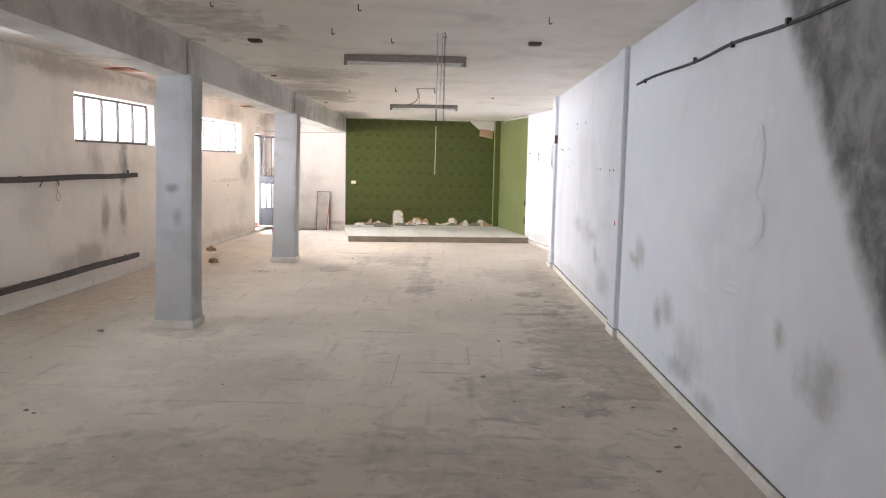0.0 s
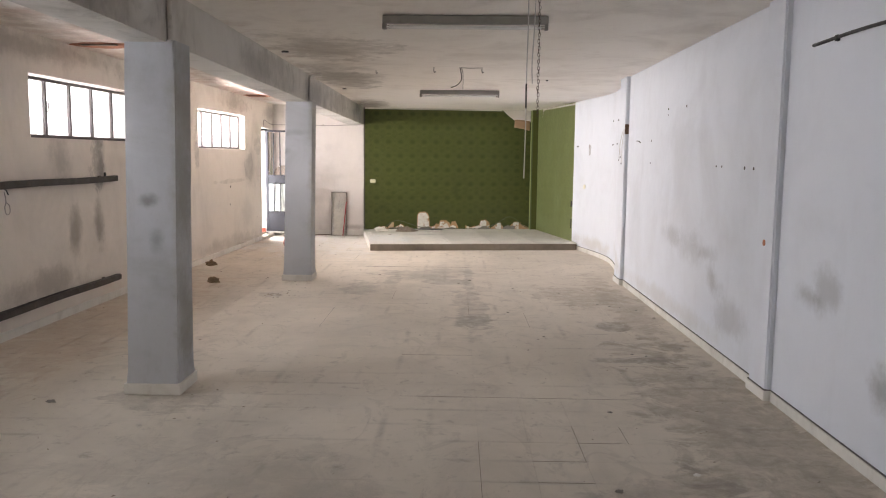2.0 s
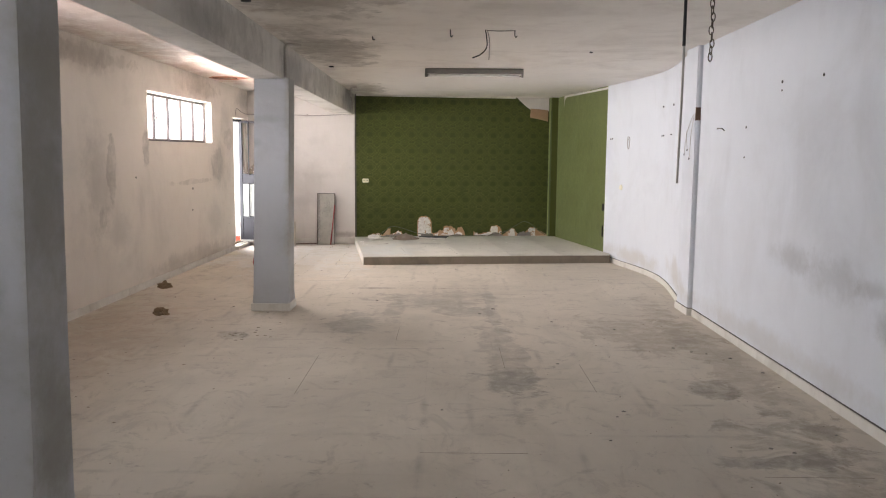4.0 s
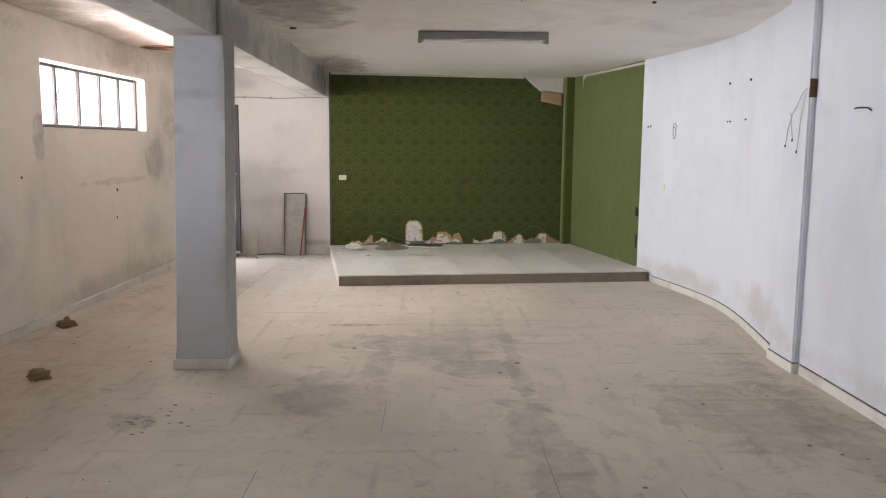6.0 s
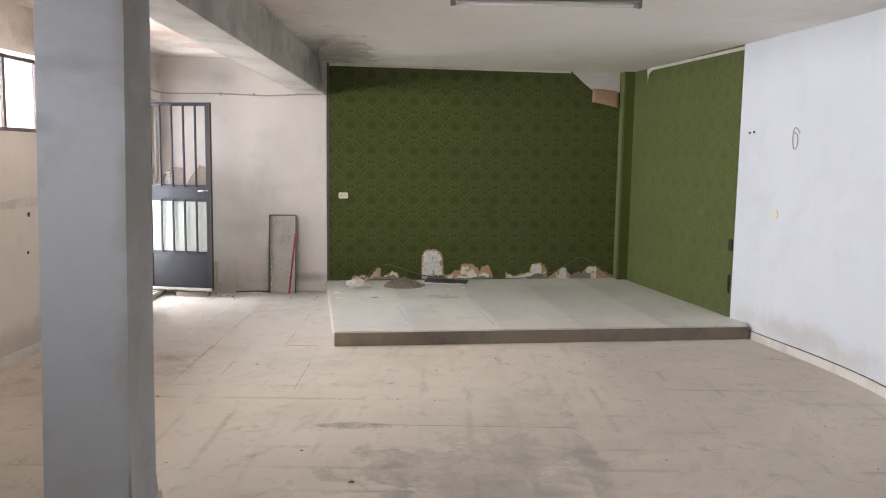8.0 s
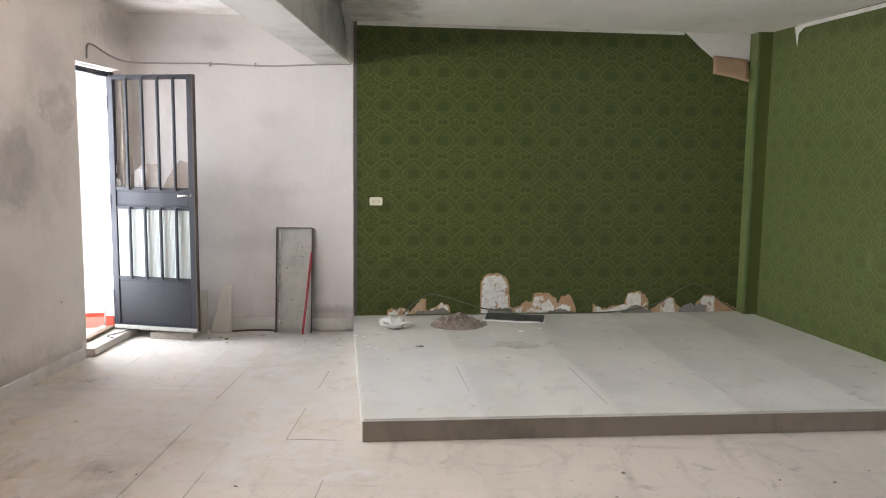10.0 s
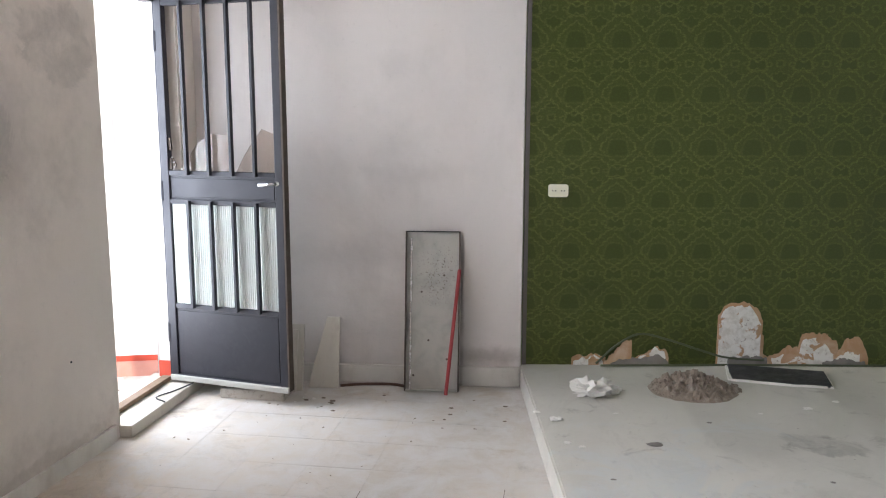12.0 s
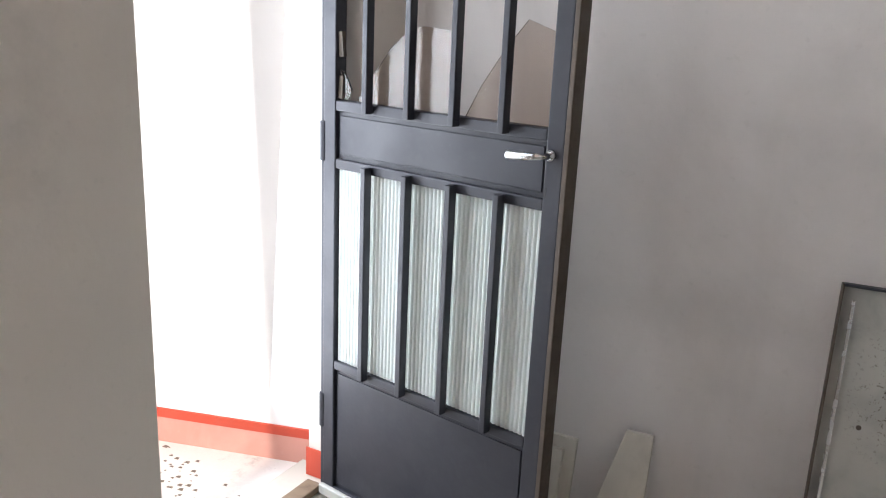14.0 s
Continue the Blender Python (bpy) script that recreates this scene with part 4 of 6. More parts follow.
            bm.faces.new((front[i][0], back[i][0], back[i + 1][0], front[i + 1][0]))
            bm.faces.new((front[i][1], front[i + 1][1], back[i + 1][1], back[i][1]))
        bm.faces.new((front[0][0], front[0][1], back[0][1], back[0][0]))
        bm.faces.new((front[-1][0], back[-1][0], back[-1][1], front[-1][1]))
        part("ribbed_pane", bm, RIBBED, leaf, "pale ribbed glass").visible_shadow = False

    def shard(outline):
        bm = bmesh.new()
        low = [bm.verts.new((x, -0.003, z)) for x, z in outline]
        high = [bm.verts.new((x, 0.002, z)) for x, z in outline]
        bm.faces.new(low)
        bm.faces.new(high[::-1])
        for i in range(len(outline)):
            j = (i + 1) % len(outline)
            bm.faces.new((low[i], high[i], high[j], low[j]))
        part("glass_shard", bm, SHARD, leaf, "dusty shard of broken pane").visible_shadow = False

    shard([(0.10, 1.105), (0.416, 1.105), (0.414, 1.282), (0.31, 1.292), (0.27, 1.285), (0.21, 1.238), (0.15, 1.168)])
    shard([(0.436, 1.105), (W - 0.044, 1.105), (W - 0.044, 1.292), (0.585, 1.315), (0.53, 1.252), (0.475, 1.175)])
    shard([(0.044, 1.11), (0.072, 1.11), (0.082, 1.135), (0.060, 1.17), (0.044, 1.18)])
    for z0, z1 in ((1.11, 1.165), (1.21, 1.27)):
        part("glazing_putty", ragged(box(0.042, 0.056, -0.008, 0.004, z0, z1), 0.004, 30, z0), STEEL_EDGE, leaf, "dark broken glazing bead")
    plate = part("handle", tube([(W - 0.030, -0.018, 1.052), (W - 0.031, -0.046, 1.052), (W - 0.042, -0.055, 1.052), (W - 0.075, -0.055, 1.049), (W - 0.112, -0.053, 1.047)], 0.0075, 6, 9,
                 lambda s: 0.8 + 0.45 * s if s > 0.3 else 0.9), CHROME, leaf, "chrome lever handle", True)
    part("rose", tube([(W - 0.030, -0.016, 1.052), (W - 0.030, -0.022, 1.052)], 0.011, 2, 16), CHROME, plate)
    part("keyhole", box(W - 0.040, W - 0.034, -0.0185, -0.017, 0.965, 0.985), BLACK, leaf, "small dark keyhole slot")
    for z in (0.25, 1.0, 1.75):
        part("hinge", tube([(-0.004, -0.012, z - 0.05), (-0.004, -0.012, z + 0.05)], 0.011, 2, 10), STEEL_DARK, leaf)
    return leaf


steel_door()


# ---- green wall: torn paper, bare plaster, cables ----
GREEN_DIR = (Vector((*GREEN_B, 0)) - Vector((*GREEN_A, 0))).normalized()
GREEN_OUT = Vector((GREEN_DIR.y, -GREEN_DIR.x, 0))


def on_green(x, z, proud=0.0):
    """A place on the green wall by its x and height, proud of the face."""
    return Vector((*GREEN_A, 0)) + GREEN_DIR * ((x - GREEN_A[0]) / GREEN_DIR.x) + GREEN_OUT * proud + Vector((0, 0, z))


def torn_patch(name, x0, x1, crest, proud, mat, label, seed, foot=0.118):
    """A ragged scab of bare wall between x0 and x1 whose upper edge follows crest (fractions and heights)."""
    n = 26
    bm, front, back = bmesh.new(), [], []
    xs, hs = zip(*crest)
    for i in range(n + 1):
        s = i / n
        top = foot + np.interp(s, xs, hs) + 0.018 * noise.noise(Vector((s * 6 + seed, seed * 3.1, 0.5))) + 0.008 * noise.noise(Vector((s * 21, seed, 3.5)))
        x = x0 + (x1 - x0) * s + 0.006 * noise.noise(Vector((s * 9, seed, 9.0)))
        top = max(top, foot + 0.004)
        f, k = [], []
        for j in range(5):
            z = foot + (top - foot) * j / 4
            bulge = proud * (0.55 + 0.45 * (1 - (j / 4) ** 3)) + 0.004 * noise.noise(Vector((x * 14, z * 14, seed)))
            f.append(bm.verts.new(on_green(x, z, max(bulge, 0.0015))))
            k.append(bm.verts.new(on_green(x, z, -0.01)))
        front.append(f)
        back.append(k)
    for i in range(n):
        for j in range(4):
            bm.faces.new((front[i][j], front[i + 1][j], front[i + 1][j + 1], front[i][j + 1]))
        bm.faces.new((front[i][4], front[i + 1][4], back[i + 1][4], back[i][4]))
        bm.faces.new((front[i][0], back[i][0], back[i + 1][0], front[i + 1][0]))
    for side in (front[0], front[-1]):
        rim = back[0] if side is front[0] else back[-1]
        for j in range(4):
            bm.faces.new((side[j], side[j + 1], rim[j + 1], rim[j]))
    return part(name, bm, mat, wall_green, label)


PATCHES = [
    (-2.14, -1.98, [(0, 0.02), (0.25, 0.05), (0.45, 0.03), (0.7, 0.065), (1, 0.03)], PLASTER),
    (-2.06, -2.00, [(0, 0.03), (0.5, 0.055), (1, 0.02)], TAN),
    (-1.97, -1.83, [(0, 0.02), (0.8, 0.14), (1, 0.13)], TAN),
    (-1.94, -1.63, [(0, 0.01), (0.4, 0.045), (0.8, 0.06), (1, 0.02)], CEMENT),
    (-1.80, -1.64, [(0, 0.03), (0.6, 0.095), (0.95, 0.07), (1, 0.04)], PLASTER),
    (-1.36, -1.14, [(0, 0.255), (0.10, 0.305), (0.28, 0.33), (0.5, 0.338), (0.72, 0.325), (0.9, 0.285), (1, 0.22)], PLASTER),
    (-1.36, -1.28, [(0, 0.17), (0.6, 0.12), (1, 0.05)], TAN),
    (-1.24, -1.12, [(0, 0.10), (0.5, 0.13), (0.8, 0.20), (1, 0.17)], TAN),
    (-1.31, -1.10, [(0, 0.03), (0.4, 0.06), (1, 0.05)], CEMENT),
    (-1.12, -0.90, [(0, 0.04), (0.3, 0.03), (0.6, 0.085), (1, 0.06)], PLASTER),
    (-1.02, -0.86, [(0, 0.04), (0.5, 0.10), (1, 0.06)], TAN),
    (-0.93, -0.74, [(0, 0.04), (0.1, 0.15), (0.5, 0.155), (1, 0.06)], PLASTER),
    (-0.84, -0.70, [(0, 0.17), (0.4, 0.175), (0.8, 0.13), (1, 0.07)], TAN),
    (-0.72, -0.55, [(0, 0.05), (0.2, 0.14), (0.6, 0.155), (0.9, 0.10), (1, 0.03)], TAN),
    (-0.73, -0.60, [(0, 0.03), (0.5, 0.085), (1, 0.06)], PLASTER),
    (-0.80, -0.57, [(0, 0.01), (0.5, 0.045), (1, 0.02)], CEMENT),
    (-0.39, -0.26, [(0, 0.075), (0.2, 0.05), (0.6, 0.035), (1, 0.015)], PLASTER),
    (-0.30, 0.02, [(0, 0.01), (0.5, 0.06), (1, 0.07)], PLASTER),
    (-0.11, 0.07, [(0, 0.10), (0.1, 0.165), (0.6, 0.18), (1, 0.11)], PLASTER),
    (0.02, 0.09, [(0, 0.16), (0.5, 0.165), (1, 0.09)], TAN),
    (-0.15, 0.12, [(0, 0.01), (0.5, 0.075), (1, 0.01)], CEMENT),
    (0.11, 0.40, [(0, 0.03), (0.4, 0.10), (0.7, 0.09), (1, 0.03)], TAN),
    (0.20, 0.33, [(0, 0.05), (0.4, 0.13), (0.8, 0.11), (1, 0.02)], PLASTER),
    (0.36, 0.60, [(0, 0.03), (0.5, 0.075), (1, 0.06)], CEMENT),
    (0.52, 0.74, [(0, 0.07), (0.3, 0.13), (0.7, 0.14), (1, 0.06)], PLASTER),
    (0.68, 0.90, [(0, 0.13), (0.5, 0.07), (1, 0.01)], TAN),
]
for n, (x0, x1, crest, mat) in enumerate(PATCHES):
    what = {PLASTER: ("bare_plaster", "bare white plaster where paper is torn"), TAN: ("torn_backing", "torn tan backing paper"), CEMENT: ("cement_scar", "rough grey cement scar")}[mat]
    if mat is PLASTER:
        torn_patch("torn_backing", x0 - 0.010, x1 + 0.014, [(f, h + 0.010 + 0.012 * (n % 2)) for f, h in crest], 0.0030, TAN, "torn tan backing paper", n * 2.11 + 40)
    torn_patch(what[0], x0, x1, crest, 0.0045 + 0.0021 * (n % 3) + (0.014 if mat is CEMENT else 0.0), TORN if mat is PLASTER else mat, what[1], n * 1.37)


def panel_on_green(name, outline, proud, thick, mat, label):
    bm = bmesh.new()
    a = [bm.verts.new(on_green(x, z, proud)) for x, z in outline]
    b = [bm.verts.new(on_green(x, z, proud - thick)) for x, z in outline]
    bm.faces.new(a)
    bm.faces.new(b[::-1])
    for i in range(len(outline)):
        j = (i + 1) % len(outline)
        bm.faces.new((a[i], b[i], b[j], a[j]))
    return part(name, bm, mat, wall_green, label)


panel_on_green("bare_corner", [(0.28, 2.52), (0.36, 2.45), (0.45, 2.37), (0.56, 2.29), (0.66, 2.27), (0.88, 2.27), (0.88, 2.56), (0.28, 2.56)], 0.0035, 0.008, WALL_BACK, "bare white wall where the paper came off")
# the loose corner of paper hanging forward, brown side out
bm = bmesh.new()
grid = []
for i in range(9):
    s = i / 8
    row = []
    for j in range(7):
        t = j / 6
        x = 0.555 + 0.31 * s - 0.02 * t
        z = 2.31 - 0.030 * s - 0.155 * t - 0.035 * s * t + 0.006 * math.sin(3 * s)
        row.append(bm.verts.new(on_green(x, z, 0.008 + 0.055 * math.sin(1.5 * t) + 0.012 * s * t)))
    grid.append(row)
for i in range(8):
    for j in range(6):
        bm.faces.new((grid[i][j], grid[i + 1][j], grid[i + 1][j + 1], grid[i][j + 1]))
flap = part("hanging_paper", bm, CARD, wall_green, "loose corner of paper, brown back outward", True)
solid = flap.modifiers.new("thickness", "SOLIDIFY")
solid.thickness = 0.002
panel_on_green("dark_edge_trim", [(-2.418, 0.118), (-2.396, 0.118), (-2.396, 2.55), (-2.418, 2.55)], 0.006, 0.008, DIRT_LINE, "dark open edge of the papered wall")

for name_wall, a, b in ((wall_green, GREEN_A, (0.30, 18.296)), (wall_green_side, (1.09, 17.92), GREEN_C)):
    part("pale_top_edge", band([a, b], -0.005, 0.004, 2.474, 2.502), SKIRTING, name_wall, "pale painted edge above the paper")

# papered pipe box in the corner
corner_box = tagged(thing("corner_pipe_box", pose(0.912, 18.333, 0.118, 0, 0, 8.5), "narrow boxed pipe in the corner, papered green", "pipe box"), kind="structure")
bm = box(-0.018, 0.125, -0.085, 0.09, 0, 2.42)
bmesh.ops.bevel(bm, geom=[e for e in bm.edges if abs(e.verts[0].co.z - e.verts[1].co.z) > 1], offset=0.008, segments=2, affect="EDGES")
part("casing", bm, PAPER_GREEN, corner_box)
part("edge_strip", box(-0.026, -0.004, -0.093, -0.06, 0, 2.15, 0.003), plain("pale_green_trim", (0.10, 0.135, 0.05), 0.5, 0, None, 0.3, 9), corner_box, "pale green corner strip")

# torn tip of paper on the side wall
side_dir = (Vector((*GREEN_C, 0)) - Vector((*GREEN_B, 0))).normalized()
side_out = Vector((side_dir.y, -side_dir.x, 0))
bm = bmesh.new()
tip = [Vector((*GREEN_B, 0)) + side_dir * u + side_out * o + Vector((0, 0, z)) for u, z, o in ((0.45, 2.495, 0.004), (0.62, 2.495, 0.004), (0.55, 2.43, 0.03), (0.545, 2.33, 0.035))]
bm.faces.new([bm.verts.new(q) for q in tip])
curl = part("curled_paper", bm, PLASTER, wall_green_side, "white curl of torn paper")
curl.modifiers.new("thickness", "SOLIDIFY").thickness = 0.002
for u in (2.33,):
    bm = bmesh.new()
    tilt = Vector((*GREEN_B, 0)) + side_dir * u + side_out * 0.002
    for z0, z1, w in ((0.72, 0.82, 0.028), (0.34, 0.50, 0.012)):
        q = [tilt + side_dir * a + side_out * o + Vector((0, 0, z)) for a in (-w, w) for o in (0, 0.012) for z in (z0, z1)]
        v = [bm.verts.new(c) for c in q]
        for f in ((0, 1, 3, 2), (4, 6, 7, 5), (0, 4, 5, 1), (2, 3, 7, 6), (0, 2, 6, 4), (1, 5, 7, 3)):
            bm.faces.new([v[k] for k in f])
    part("edge_clip", bm, BLACK, wall_green_side, "black clip at the paper's edge")


def socket_plate():
    m = Matrix.Translation(on_green(-2.243, 1.070)) @ pose(0, 0, 0, 0, 0, 8.5) @ Matrix.Diagonal((0.9, 1, 0.9, 1))
    ob = thing("wall_socket", m, "ivory plastic double socket on the green wall", "socket")
    rim = [(sx * 0.044 + 0.014 * math.cos(a), sz * 0.023 + 0.014 * math.sin(a))
           for sx, sz, a0 in ((1, 1, 0), (-1, 1, 90), (-1, -1, 180), (1, -1, 270)) for a in (radians(a0 + 18 * k) for k in range(6))]
    bm = prism(rim, -0.004, 0.014)
    bmesh.ops.bevel(bm, geom=[e for e in bm.edges if all(v.co.z > 0.01 for v in e.verts)], offset=0.004, segments=2, affect="EDGES")
    bm.transform(pose(0, 0, 0, 90))
    part("plate", bm, IVORY, ob)
    for x in (-0.026, 0.026):
        well = part("outlet", tube([(x, -0.0135, 0), (x, -0.016, 0)], 0.019, 2, 18), IVORY, ob)
        for dx in (-0.008, 0.008):
            part("contact_hole", tube([(x + dx, -0.0155, 0), (x + dx, -0.0168, 0)], 0.0038, 2, 8), BLACK, well)


socket_plate()


def cable(name, points, radius, mat, label, category="cable", sides=7):
    return tagged(part(name, tube(points, radius, 8, sides), mat, None, "", True), label, category)


cable("cable", [on_green(x, z, 0.02) for x, z in ((-2.02, 0.13), (-1.91, 0.235), (-1.79, 0.295), (-1.64, 0.265), (-1.46, 0.205), (-1.32, 0.165), (-1.12, 0.15))], 0.006, CABLE_GREEN, "dull green cable looping over the torn wall foot")
cable("cable", [on_green(x, z, p) for x, z, p in ((-2.0, 0.128, 0.05), (-1.6, 0.126, 0.035), (-1.2, 0.127, 0.03), (-0.7, 0.126, 0.035), (-0.3, 0.127, 0.03), (-0.05, 0.15, 0.025), (0.16, 0.20, 0.02), (0.32, 0.29, 0.02), (0.46, 0.365, 0.02), (0.59, 0.33, 0.02), (0.72, 0.22, 0.025), (0.86, 0.13, 0.04))], 0.006, CABLE_GREEN, "dull green cable lying along the wall foot and arching up")
cable("wall_cable", [(left_x(17.0) + 0.008, 17.02, 2.10), (left_x(17.0) + 0.012, 17.03, 2.19), (left_x(17.1) + 0.012, 17.12, 2.205), (left_x(17.3) + 0.012, 17.35, 2.165), (left_x(17.6) + 0.03, 17.66, 2.145), (-3.9, 17.745, 2.145), (-3.55, 17.78, 2.15), (-3.1, 17.825, 2.14), (-2.75, 17.845, 2.155), (-2.44, 17.868, 2.165)], 0.0065, CABLE_GREY, "grey cable clipped along the wall above the door")
for x in (-3.55, -3.2, -2.70):
    tagged(part("cable_clip", box(x - 0.008, x + 0.008, 17.745 + (x + 4) * 0.1, 17.80 + (x + 4) * 0.1, 2.130, 2.165, 0.003), CABLE_GREY), "small grey clip holding the wall cable", "clip", "cable clips")
cable("wall_cable", [(1.501, 6.86, 2.255), (1.496, 6.2, 2.262), (1.501, 5.2, 2.245), (1.498, 4.5, 2.262), (1.506, 3.8, 2.245), (1.506, 3.0, 2.25), (1.516, 1.0, 2.255), (1.521, -2.3, 2.25)], 0.010, BLACK, "black cable stapled along the white wall")
for y in (6.55, 5.2, 4.5, 3.75):
    tagged(part("cable_clip", box(1.486, 1.56, y - 0.012, y + 0.012, 2.238, 2.272, 0.003), BLACK), "small black clip on the wall cable", "clip", "cable clips")

# ---- rubble on the platform ----
P = 0.118


def lump(name, x, y, z, size, mat, label, category, seed, rough=0.35, group=""):
    """A crumbly or crumpled lump resting at z."""
    bm = bmesh.new()
    bmesh.ops.create_icosphere(bm, subdivisions=4, radius=1)
    for v in bm.verts:
        d = 1 + rough * noise.noise(v.co * 1.6 + Vector((seed, 0, seed))) + rough * 0.5 * noise.noise(v.co * 4.1 + Vector((0, seed, 0))) + rough * 0.25 * noise.noise(v.co * 9.0)
        v.co = Vector((v.co.x * size[0] * d, v.co.y * size[1] * d, max(v.co.z, -0.25) * size[2] * d))
    low = min(v.co.z for v in bm.verts)
    for v in bm.verts:
        v.co += Vector((x, y, z - low))
    return tagged(part(name, bm, mat), label, category, group)


def crumpled(x, y, size, mat, label, seed):
    """A crumpled sack: a faceted, creased shell."""
    ob = thing("plaster_sack", pose(x, y, P), label, "sack")
    for k, (dx, dy, s) in enumerate(((0, 0, 1.0), (0.10, 0.05, 0.5))):
        bm = bmesh.new()
        bmesh.ops.create_icosphere(bm, subdivisions=3, radius=1)
        for v in bm.verts:
            w = noise.cell(v.co * 2.3 + Vector((seed + k, 0, 0)))
            d = 0.75 + 0.45 * w + 0.35 * noise.noise(v.co * 3.0 + Vector((seed, k, 0)))
            v.co = Vector((v.co.x * size[0] * s * d + dx, v.co.y * size[1] * s * d + dy, max(v.co.z, -0.3) * size[2] * s * d))
        low = min(v.co.z for v in bm.verts)
        for v in bm.verts:
            v.co.z -= low
        part("crumpled_fold", bm, mat if k == 0 else PLASTER, ob)
    return ob


crumpled(-2.06, 17.44, (0.092, 0.085, 0.068), RAG, "crumpled white plaster sack on the platform", 2.0)
bm = bmesh.new()
bmesh.ops.create_grid(bm, x_segments=60, y_segments=44, size=1)
for v in bm.verts:
    r = math.hypot(v.co.x, v.co.y)
    h = max(0, 1 - r) ** 0.8
    q = v.co.copy()
    v.co = Vector((-1.56 + 0.215 * q.x + 0.02 * noise.noise(q * 3), 17.60 + 0.20 * q.y, P - 0.004 + h * 0.092 + (0.030 * noise.noise(q * 6) + 0.022 * noise.noise(q * 15)) * min(1, h * 3)))
tagged(part("mortar_mound", bm, RUBBLE), "small mound of grey mortar rubble and dust", "mound")
rng_r = random.Random(11)
for k in range(26):
    a, r = rng_r.uniform(0, 6.28), rng_r.uniform(0.05, 0.22)
    s = rng_r.uniform(0.008, 0.020)
    lump("mortar_crumb", -1.56 + r * math.cos(a), 17.60 + 0.9 * r * math.sin(a), P + max(0, 0.20 - r) * 0.40, (s, s * 0.9, s * 0.8), RUBBLE, "crumb of grey mortar on the heap", "rubble", k * 0.7, 0.5, "mortar crumbs")
strip = thing("bitumen_strip", pose(-1.08, 17.86, P, 0, 0, -6), "black bitumen board with torn white edges on platform", "board")
part("sheet", ragged(box(-0.25, 0.23, -0.13, 0.13, 0.004, 0.016, 0.004), 0.006, 8, 2.0), BITUMEN, strip)
for x0, x1, y0, y1 in ((-0.25, 0.20, -0.138, -0.128), (-0.262, -0.245, -0.13, 0.12), (0.222, 0.236, -0.13, 0.05), (0.05, 0.22, 0.126, 0.136)):
    bm = box(x0, x1, y0, y1, 0.003, 0.013)
    bmesh.ops.subdivide_edges(bm, edges=bm.edges[:], cuts=5, use_grid_fill=True)
    part("torn_edge", ragged(bm, 0.007, 22, x0), RAG, strip, "torn white facing")
for x, y, s in ((-2.22, 17.08, 0.030), (-2.17, 16.82, 0.016), (-2.11, 16.79, 0.013), (-1.07, 17.40, 0.020), (-0.91, 17.52, 0.014), (-2.31, 17.16, 0.016), (-1.95, 17.2, 0.010), (-1.3, 17.3, 0.009), (0.1, 17.2, 0.012), (-0.55, 17.7, 0.014)):
    lump("paper_scrap", x, y, P, (s * 1.0, s * 0.7, s * 0.3), RAG, "scrap of white paper on the platform", "scrap", x * 3 + y, 0.5, "paper scraps")
for x, y, s in ((-1.81, 16.86, 0.020), (-1.55, 17.15, 0.008), (-2.0, 16.5, 0.007), (-1.2, 16.6, 0.007), (-0.4, 16.9, 0.007)):
    lump("mortar_crumb", x, y, P, (s * 1.4, s, s * 0.22), CEMENT, "dark mortar crumb lying on the platform", "rubble", x + y, 0.5, "mortar crumbs")

# ---- by the back wall ----
tray = thing("metal_tray", pose(-2.888, 17.700, 0.004, -8.0, 0, 4), "grey sheet metal tray leaning on the wall, stained", "metal tray")
part("back_sheet", box(-0.142, 0.142, 0.022, 0.026, 0.0, 0.857), RUSTED_SHEET, tray)
part("side_flange", box(-0.146, -0.140, -0.012, 0.026, 0, 0.857, 0.002), STEEL_EDGE, tray, "dark rolled side flange")
part("side_flange", box(0.140, 0.146, -0.012, 0.026, 0, 0.857, 0.002), STEEL_EDGE, tray, "dark rolled side flange")
part("inner_lip", box(-0.120, -0.112, 0.004, 0.022, 0.0, 0.82, 0.002), CHROME, tray, "bright bent lip")
part("end_flange", box(-0.140, 0.140, -0.010, 0.026, 0.851, 0.857, 0.001), STEEL_DARK, tray, "dark end flange")
part("end_flange", box(-0.140, 0.140, -0.010, 0.026, 0.0, 0.006, 0.001), SHEET, tray)
for x, z in ((-0.06, 0.53), (-0.02, 0.27), (0.08, 0.17), (-0.10, 0.08), (0.06, 0.62)):
    part("rust_spot", tube([(x, 0.0215, z), (x, 0.0205, z)], 0.006, 2, 9), STEEL_EDGE, tray, "rusty rivet hole")
tagged(part("red_rod", tube([(-2.800, 17.635, 0.010), (-2.745, 17.755, 0.66)], 0.010, 2, 10, None), RED_ROD), "thin red painted rod leaning in the tray", "rod")


def slab(name, m, outline, thick, mat, label):
    bm = bmesh.new()
    a = [bm.verts.new((x, 0, z)) for x, z in outline]
    b = [bm.verts.new((x, thick, z)) for x, z in outline]
    bm.faces.new(a)
    bm.faces.new(b[::-1])
    for i in range(len(outline)):
        j = (i + 1) % len(outline)
        bm.faces.new((a[i], b[i], b[j], a[j]))
    bmesh.ops.bevel(bm, geom=bm.edges[:], offset=0.002, segments=1, affect="EDGES")
    ob = part(name, bm, mat)
    ob.matrix_world = m
    return tagged(ob, label, "stone slab", "stone offcuts")


slab("marble_offcut", pose(-3.56, 17.665, 0.001, -13, 0, 5), [(0, 0), (0.165, 0), (0.165, 0.385), (0.095, 0.385), (0.03, 0.13)], 0.02, MARBLE, "tapered pale marble offcut leaning on the wall")
